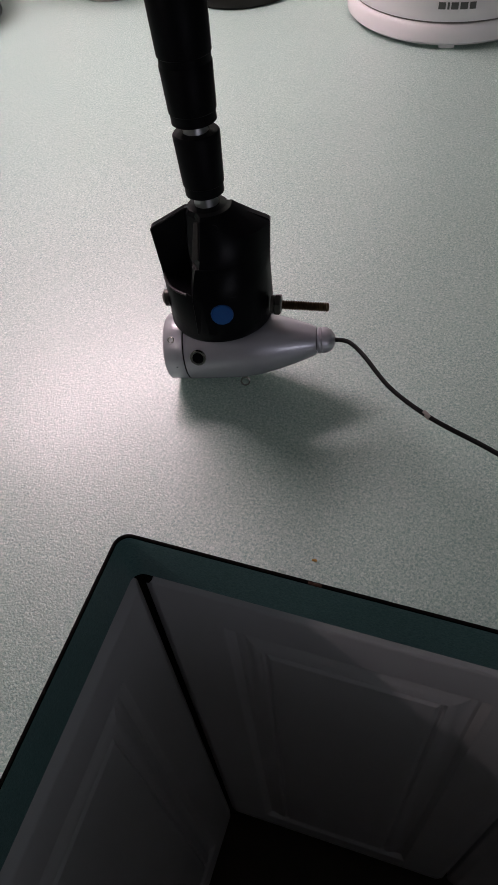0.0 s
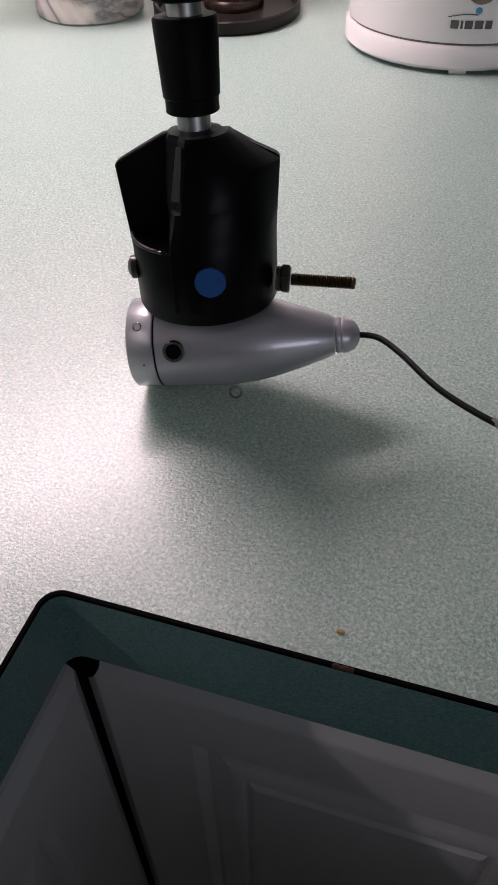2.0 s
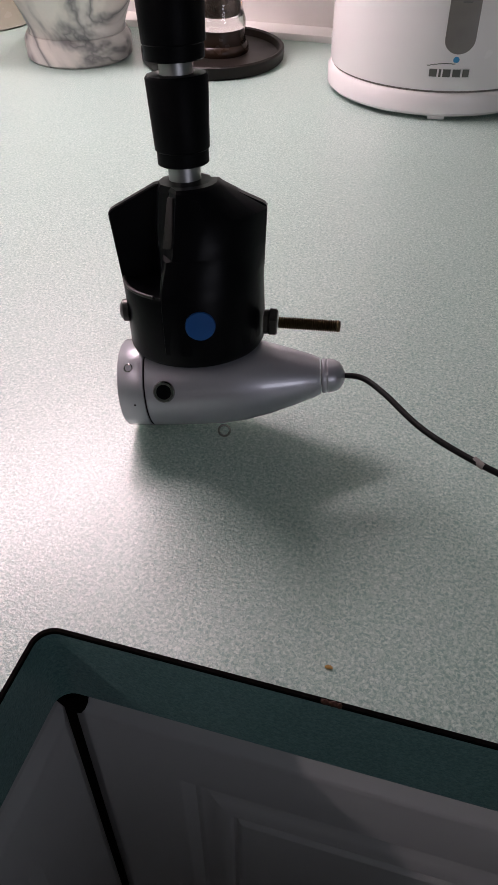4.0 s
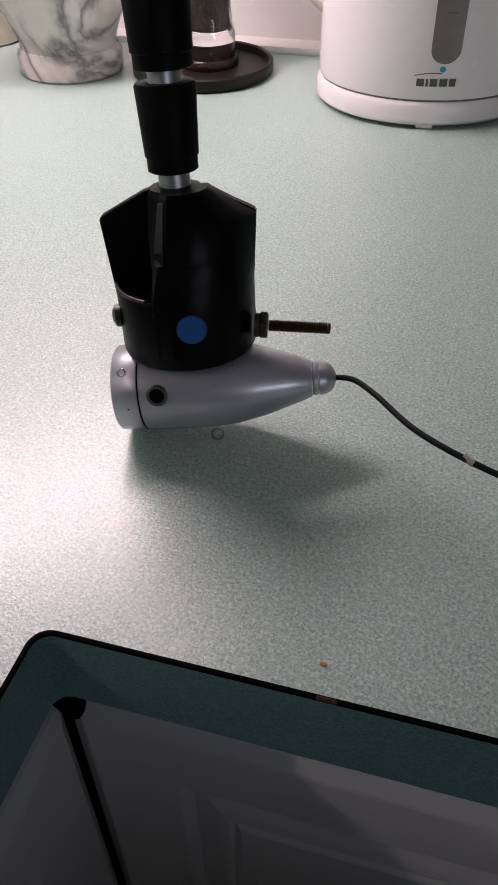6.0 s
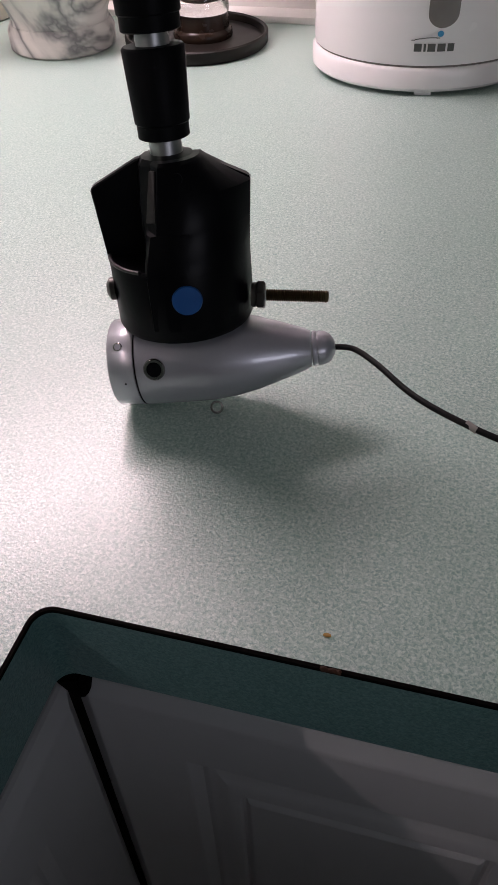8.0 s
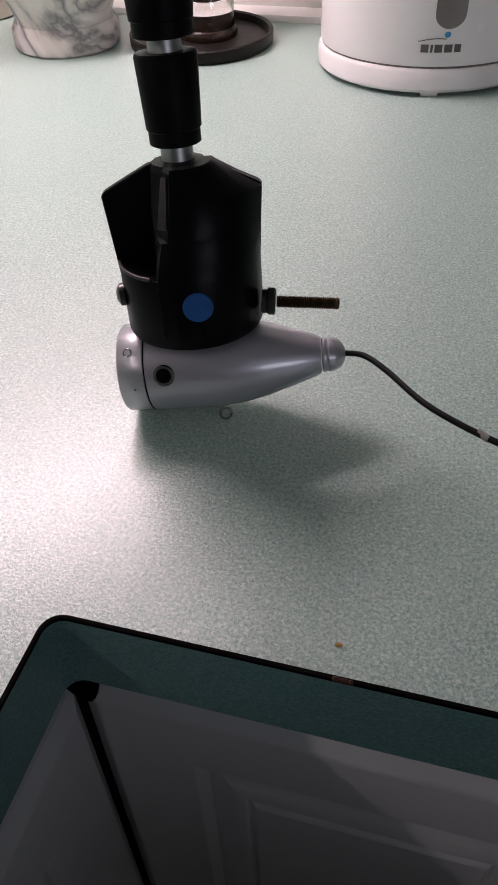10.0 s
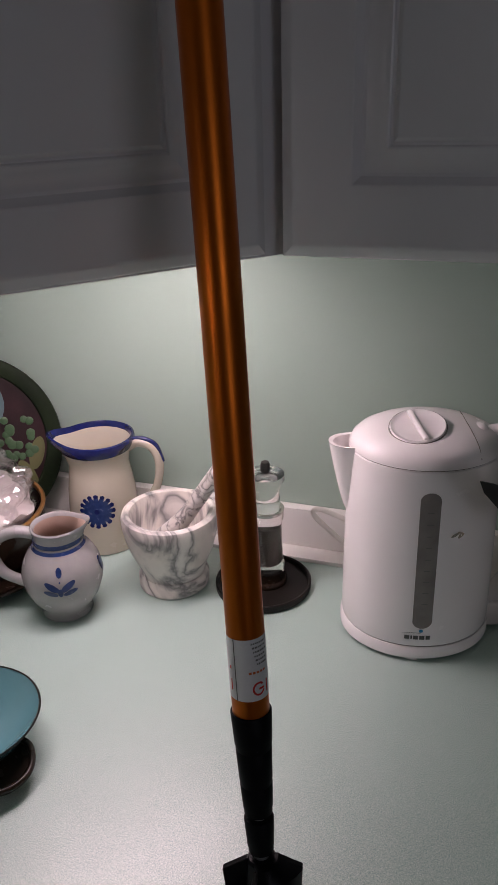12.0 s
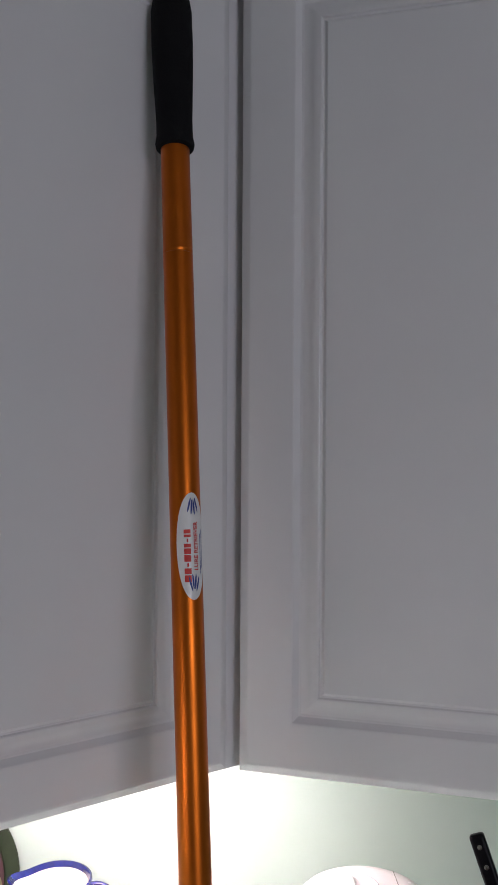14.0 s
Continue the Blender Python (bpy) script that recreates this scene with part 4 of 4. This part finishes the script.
CP = [(0.0270, 0.0), (0.0285, 0.002), (0.0280, 0.008), (0.0300, 0.014), (0.0390, 0.028), (0.0440, 0.044), (0.0450, 0.056), (0.0425, 0.070), (0.0370, 0.082), (0.0305, 0.091), (0.0268, 0.097), (0.0265, 0.106), (0.0278, 0.113), (0.0284, 0.1165)]
creamer = thing("creamer_jug", "small grey stoneware jug with blue painted leaves", "jug", pose(-0.332, 0.438, TOP) @ Matrix.Diagonal((1.05, 1.05, 1.0, 1)))
lip = with_lip(15, 0.011, 0.092, 0.118)
part("body", lathe([(0, 0)] + CP + [(0.0272, 0.1185), (0.0250, 0.1165), (0.0232, 0.106), (0.0230, 0.096), (0.030, 0.085), (0.034, 0.06), (0.025, 0.03), (0, 0.02)], 72, squash=lip), STONEWARE, creamer)
part("inside", lathe([(0.0262, 0.1150), (0.0246, 0.1140), (0.0229, 0.106), (0.0226, 0.096), (0.029, 0.085), (0.033, 0.06), (0.024, 0.031), (0, 0.022)], 72, squash=lip), CLAY, creamer, "brown unglazed inside")
part("foot_shade", lathe([(0.0289, 0.0015), (0.0291, 0.004), (0.0286, 0.0085), (0.0302, 0.0135)], 64), STONEWARE, creamer)
cr = skin(CP)
for z0, z1 in ((0.0925, 0.0962), (0.0985, 0.1040)):
    part("blue_band", lathe([(cr(z0) + 0.0004, z0), (cr((z0 + z1) / 2) + 0.0007, (z0 + z1) / 2), (cr(z1) + 0.0004, z1)], 72, squash=lip), COBALT_SOFT, creamer, "painted blue band")
leaves = bmesh.new()
for u, v, ru, rv, t in ((0, 0.0775, 0.0031, 0.0056, 0), (-0.0085, 0.0610, 0.0038, 0.0096, 0.95), (0.0085, 0.0610, 0.0038, 0.0096, -0.95), (-0.0105, 0.0535, 0.0030, 0.0082, 1.25), (0.0105, 0.0535, 0.0030, 0.0082, -1.25), (0, 0.0540, 0.0028, 0.0052, 0), (0, 0.0668, 0.0009, 0.0014, 0)):
    flat_ellipse(u, v, ru, rv, t, leaves, 20)
part("painted_leaves", on_skin(leaves, cr, -62, 0.0005), COBALT_SOFT, creamer, "blue brushed leaves")
side_leaf = bmesh.new()
for s in (20, 205):
    one = flat_ellipse(0, 0.062, 0.006, 0.013, 0.3)
    on_skin(one, cr, s, 0.0005)
    me = bpy.data.meshes.new("leaf")
    one.to_mesh(me)
    one.free()
    side_leaf.from_mesh(me)
    bpy.data.meshes.remove(me)
part("side_leaves", side_leaf, COBALT_SOFT, creamer, "blue brushed leaves")
HA = radians(200)


def handle_path(pts, a):
    return [(r * math.cos(a), r * math.sin(a), z) for r, z in pts]


part("handle", tube(handle_path([(0.026, 0.106), (0.044, 0.1095), (0.066, 0.101), (0.0745, 0.080), (0.067, 0.056), (0.050, 0.044), (0.042, 0.040)], HA), [0.007, 0.0072, 0.0068, 0.0066, 0.0064, 0.0062, 0.0062], 16), STONEWARE, creamer, "looped grey handle")

# ---- tall jug ----
JP = [(0.0440, 0.0), (0.0465, 0.002), (0.0475, 0.02), (0.0470, 0.05), (0.0445, 0.085), (0.0405, 0.112), (0.0395, 0.122), (0.0425, 0.134), (0.0472, 0.148), (0.0486, 0.154)]
jug = thing("tall_jug", "tall cream pottery jug with a cobalt rim and painted flower", "jug", pose(-0.360, 0.595, TOP))
jl = with_lip(202, 0.014, 0.118, 0.155, 0.42)
part("body", lathe([(0, 0)] + JP + [(0.0472, 0.1555), (0.0452, 0.153), (0.0396, 0.134), (0.0365, 0.12), (0.041, 0.09), (0.042, 0.03), (0, 0.02)], 72, squash=jl), CREAM_GLAZE, jug)
jr = skin(JP)
part("rim_band", lathe([(jr(0.1425) + 0.0005, 0.1425), (0.0492, 0.149), (0.0503, 0.154), (0.0496, 0.1578), (0.0470, 0.1588), (0.0446, 0.1550), (0.0442, 0.151)], 72, squash=jl), COBALT, jug, "thick cobalt blue rim")
flower = bmesh.new()
for k in range(16):
    a = 2 * math.pi * k / 16
    flat_ellipse(0.0128 * math.cos(a), 0.068 + 0.0124 * math.sin(a), 0.0112, 0.0036, a, flower, 14, rings=3)
part("flower", on_skin(flower, jr, -72, 0.0006), COBALT_SOFT, jug, "round blue painted flower")
dots = bmesh.new()
for k in range(16):
    a = 2 * math.pi * k / 16
    flat_ellipse(0.0216 * math.cos(a), 0.068 + 0.0216 * math.sin(a), 0.0026, 0.0032, a, dots, 10, rings=2)
flat_ellipse(0, 0.068, 0.0034, 0.0034, 0, dots, 14, rings=2)
part("flower_dots", on_skin(dots, jr, -72, 0.0009), COBALT, jug, "dark blue petal tips")
JA = radians(12)
part("handle", tube(handle_path([(0.040, 0.140), (0.055, 0.149), (0.074, 0.142), (0.082, 0.118), (0.076, 0.085), (0.060, 0.060), (0.044, 0.048)], JA), [0.0058, 0.0064, 0.0062, 0.0058, 0.0056, 0.0056, 0.0066], 16), CREAM_GLAZE, jug, "looped cream handle")
part("handle_stripe", tube(handle_path([(0.050, 0.1540), (0.064, 0.1535), (0.079, 0.1445), (0.0875, 0.122)], JA), [0.003, 0.0036, 0.0036, 0.002], 12), COBALT, jug, "cobalt stripe on the handle")

# ---- dark bowl with a bag in it ----
BX, BY = -0.505, 0.485
crock = thing("brown_bowl", "dark brown glazed bowl with an amber rim on a saucer", "bowl", pose(BX, BY, TOP))
part("saucer", lathe([(0, 0), (0.085, 0), (0.110, 0.008), (0.122, 0.016), (0.124, 0.019), (0.121, 0.020), (0.105, 0.013), (0, 0.008)], 72), COPPER_GLAZE, crock, "dark brown saucer")
part("bowl", lathe([(0, 0.014), (0.070, 0.014), (0.088, 0.022), (0.100, 0.045), (0.1050, 0.072), (0.1060, 0.083), (0.1040, 0.0850), (0.1015, 0.083), (0.098, 0.060), (0.085, 0.036), (0, 0.028)], 72), COPPER_GLAZE, crock)
part("rim", lathe([(0.1052, 0.078), (0.1066, 0.084), (0.1045, 0.0868), (0.1015, 0.0855), (0.1008, 0.080)], 72), GOLD_RIM, crock, "worn amber rim")
bag = thing("plastic_bag", "crumpled clear plastic bag of pale goods in the bowl", "bag", pose(BX, BY, TOP))


part("filling", lumpy((0.004, -0.004, 0.082), (0.084, 0.084, 0.044), 3.1, 0.22), WHITE_BAG, bag, "pale bagged goods")
FOLD = Vector((0.80, 0.05, 0.60)).normalized()
film = bmesh.new()
bmesh.ops.create_icosphere(film, subdivisions=5, radius=1)
for v in film.verts:
    d = v.co.normalized()
    crease = abs(noise.noise(d * 3.1 + Vector((7, 2, 1)))) + 0.55 * abs(noise.noise(d * 7.3 + Vector((1, 9, 4))))
    k = 1.12 - 0.40 * crease + 0.40 * math.exp(-((d - FOLD).length / 0.22) ** 2)
    top = 1 + 0.55 * max(0, d.z) ** 3
    v.co = Vector((0.092 * d.x * k, 0.092 * d.y * k, 0.092 + (0.062 * d.z * k * top if d.z > 0 else 0.022 * d.z * k)))
part("film", film, FILM, bag, "crumpled clear film", angle=50)
part("twist_tie", tube([(0.060, -0.094, 0.086), (0.066, -0.093, 0.092), (0.074, -0.086, 0.088), (0.070, -0.090, 0.080), (0.082, -0.080, 0.076), (0.090, -0.072, 0.080)], 0.0022, 10), GOLD_RIM, bag, "amber twist tie")

# ---- round painted tray behind the bowl ----
PN = Vector((0.50, -0.80, 0.28)).normalized()
tray = thing("painted_tray", "round dark green tray with painted grapes leaning on the wall", "tray", axis_pose((-0.553, 0.579, TOP + 0.1265), (0.85, 0.5, 0), PN))
part("rim", lathe([(0.104, 0.004), (0.107, 0.0085), (0.118, 0.0110), (0.126, 0.0085), (0.127, 0.004), (0.124, 0.0), (0.104, 0.0)], 80), GREEN_RIM, tray, "dark green lacquered rim")
part("painted_face", lathe([(0, 0.0), (0.105, 0.0), (0.105, 0.0050), (0, 0.0050)], 64), PAINTED_PLUM, tray, "dark plum painted centre")
plum = bmesh.new()
flat_ellipse(0.004, 0.050, 0.052, 0.046, 0.5, plum, 28, 0.0055)
part("painted_sky", plum, PAINTED_SKY, tray, "blue-grey painted sky")
rnd = random.Random(8)
grape = None
for k in range(34):
    m = Matrix.Translation((0.052 + rnd.uniform(-0.026, 0.036), 0.006 + rnd.uniform(-0.034, 0.030), 0.0060)) @ Matrix.Diagonal((1, 1, 0.22, 1)) @ Matrix.Scale(rnd.uniform(0.0048, 0.0070), 4)
    if grape is None:
        bm = bmesh.new()
        bmesh.ops.create_icosphere(bm, subdivisions=2, radius=1)
        grape = part("painted_grape", bm, PAINTED_GRAPE, tray, matrix=m)
    else:
        ob = new("painted_grape", grape.data)
        ob.parent, ob.matrix_basis = tray, m
leafs = bmesh.new()
for x, y, a in ((0.075, -0.05, 0.4), (0.06, -0.065, 1.2), (0.09, -0.02, -0.3)):
    flat_ellipse(x, y, 0.010, 0.024, a, leafs, 16, 0.0066)
part("painted_leaves", leafs, PAINTED_LEAF, tray, "ochre painted leaves")
part("painted_stem", tube([(0.002, 0.075, 0.0058), (0.016, 0.088, 0.0058), (0.030, 0.080, 0.0058), (0.030, 0.060, 0.0058), (0.020, 0.045, 0.0058)], 0.0032, 8), GREEN_RIM, tray, "dark painted stem")

# ---- teal dish ----
dish = thing("teal_dish", "teal enamel dish with a dark loop handle", "dish", pose(-0.303, 0.213, TOP))
part("dish", lathe([(0, 0.010), (0.026, 0.010), (0.040, 0.015), (0.056, 0.028), (0.0660, 0.0425), (0.0675, 0.0450), (0.0668, 0.0458), (0.0650, 0.0440), (0.054, 0.0310), (0.038, 0.0190), (0.02, 0.0150), (0, 0.0145)], 72), TEAL_ENAMEL, dish)
part("rim", lathe([(0.0672, 0.0440), (0.0682, 0.0452), (0.0672, 0.0464), (0.0660, 0.0456)], 72), DARK_STEEL, dish, "thin dark rim")
part("foot", lathe([(0.020, 0.0), (0.030, 0.0), (0.031, 0.003), (0.027, 0.0115), (0.020, 0.0115)], 48), DARK_STEEL, dish, "dark foot ring")
part("loop_handle", tube([(0.036, 0.014, 0.016), (0.056, 0.010, 0.0165), (0.070, -0.006, 0.0160), (0.074, -0.024, 0.0155), (0.066, -0.042, 0.0155), (0.048, -0.050, 0.0160), (0.030, -0.044, 0.016), (0.024, -0.028, 0.016)], 0.0032, 12), COPPER_GLAZE, dish, "dark brown loop handle")
part("handle_plate", prism([(0.028, 0.012), (0.055, 0.008), (0.068, -0.006), (0.072, -0.024), (0.065, -0.040), (0.048, -0.047), (0.032, -0.042)], 0.0135, 0.0160), COPPER_GLAZE, dish, smooth=False)

# ---- utensil crock ----
UX, UY = 0.290, 0.440
pot = thing("utensil_crock", "cream pottery crock for kitchen utensils beside the kettle", "crock", pose(UX, UY, TOP))
part("crock", lathe([(0, 0), (0.050, 0), (0.053, 0.004), (0.054, 0.10), (0.056, 0.150), (0.0545, 0.153), (0.0515, 0.150), (0.049, 0.02), (0, 0.014)], 56), CREAM_GLAZE, pot)


def utensil(name, label, m):
    return thing(name, label, "utensil", m, group="utensils in the crock")


foot = (UX + 0.02, UY, TOP + 0.02)
srv = utensil("cake_server", "dark steel triangular cake server standing in the crock", axis_pose((0.128, 0.405, 1.163), (0, -1, 0.25), Vector((UX - 0.02, UY - 0.005, 1.05)) - Vector((0.128, 0.405, 1.163))))
bl = prism([(0.0, 0.0), (0.006, 0.010), (0.019, 0.080), (0.016, 0.092), (0.003, 0.106), (-0.006, 0.106), (-0.020, 0.092), (-0.021, 0.080), (-0.006, 0.012)], -0.0008, 0.0008)
for v in bl.verts:
    v.co = Vector((v.co.z, v.co.x, v.co.y))
part("blade", bl, DARK_STEEL, srv, "dark reflective steel blade", smooth=False)
part("shank", tube([(0, 0, 0.10), (0, 0, 0.22)], 0.004, 12, smooth=1), STEEL, srv)


def knife(top, label):
    low = Vector(foot)
    d = low - Vector(top)
    k = utensil("kitchen_knife", label, axis_pose(top, (0, -1, 0), d))
    h = block((-0.006, -0.0080, 0), (0.006, 0.0080, 0.125), 0.004, segments=3)
    hp = part("handle", h, BLACK_PLASTIC, k, "black riveted handle")
    for z in (0.012, 0.032, 0.075):
        part("rivet", lathe([(0, 0.0), (0.0028, 0.0), (0.0024, 0.0006), (0, 0.0008)], 14), STEEL, hp, matrix=axis_pose((0.0058, 0, z), (0, 0, 1), (1, 0, 0)))
    part("blade", block((-0.001, -0.010, 0.125), (0.001, 0.010, d.length - 0.005)), STEEL, k, smooth=False)


knife((0.190, 0.492, 1.256), "black handled kitchen knife standing blade down in the crock")
tongs = utensil("steel_tongs", "steel serving tongs with curled toothed ends", axis_pose((0.178, 0.455, 1.190), (0, -1, 0), Vector(foot) - Vector((0.178, 0.455, 1.190))))
for s in (-1, 1):
    arm = bmesh.new()
    rows = []
    for k in range(12):
        t = k / 11
        w = 0.013 - 0.006 * t
        y = s * (0.004 + 0.016 * math.sin(math.pi * t * 0.8))
        rows.append([arm.verts.new((c * w, y + s * 0.004 * (1 - c * c), 0.26 * t)) for c in (-1, -0.5, 0, 0.5, 1)])
    for a, b in zip(rows, rows[1:]):
        for i in range(4):
            arm.faces.new((a[i], a[i + 1], b[i + 1], b[i]))
    ob = part("arm", arm, STEEL, tongs, "polished steel arm")
    ob.modifiers.new("thickness", "SOLIDIFY").thickness = 0.0012
    for k in range(5):
        part("tooth", tube([(0.012 - 0.001 * k, s * 0.006, 0.006 + 0.009 * k), (0.020 - 0.001 * k, s * 0.003, 0.004 + 0.009 * k), (0.021 - 0.001 * k, -s * 0.002, 0.005 + 0.009 * k)], 0.0014, 8, smooth=3), STEEL, ob)
spoon = utensil("wooden_spoon", "beech wooden spoon standing in the crock", axis_pose((0.215, 0.445, 1.165), (0, -1, 0), Vector(foot) - Vector((0.215, 0.445, 1.165))))
part("head", lumpy((0, 0, 0.028), (0.006, 0.019, 0.030), 1.0, 0.04, 3), WOOD, spoon)
part("stick", tube([(0, 0, 0.052), (0, 0, 0.255)], 0.0055, 12, smooth=1), WOOD, spoon)

# ---- crumb ----
tagged(part("crumb", lumpy((0.095, 0.0105, TOP + 0.0004), (0.0013, 0.0006, 0.0005), 2.0, 0.3, 2), CRUMB), "tiny amber crumb lying on the worktop", "crumb")
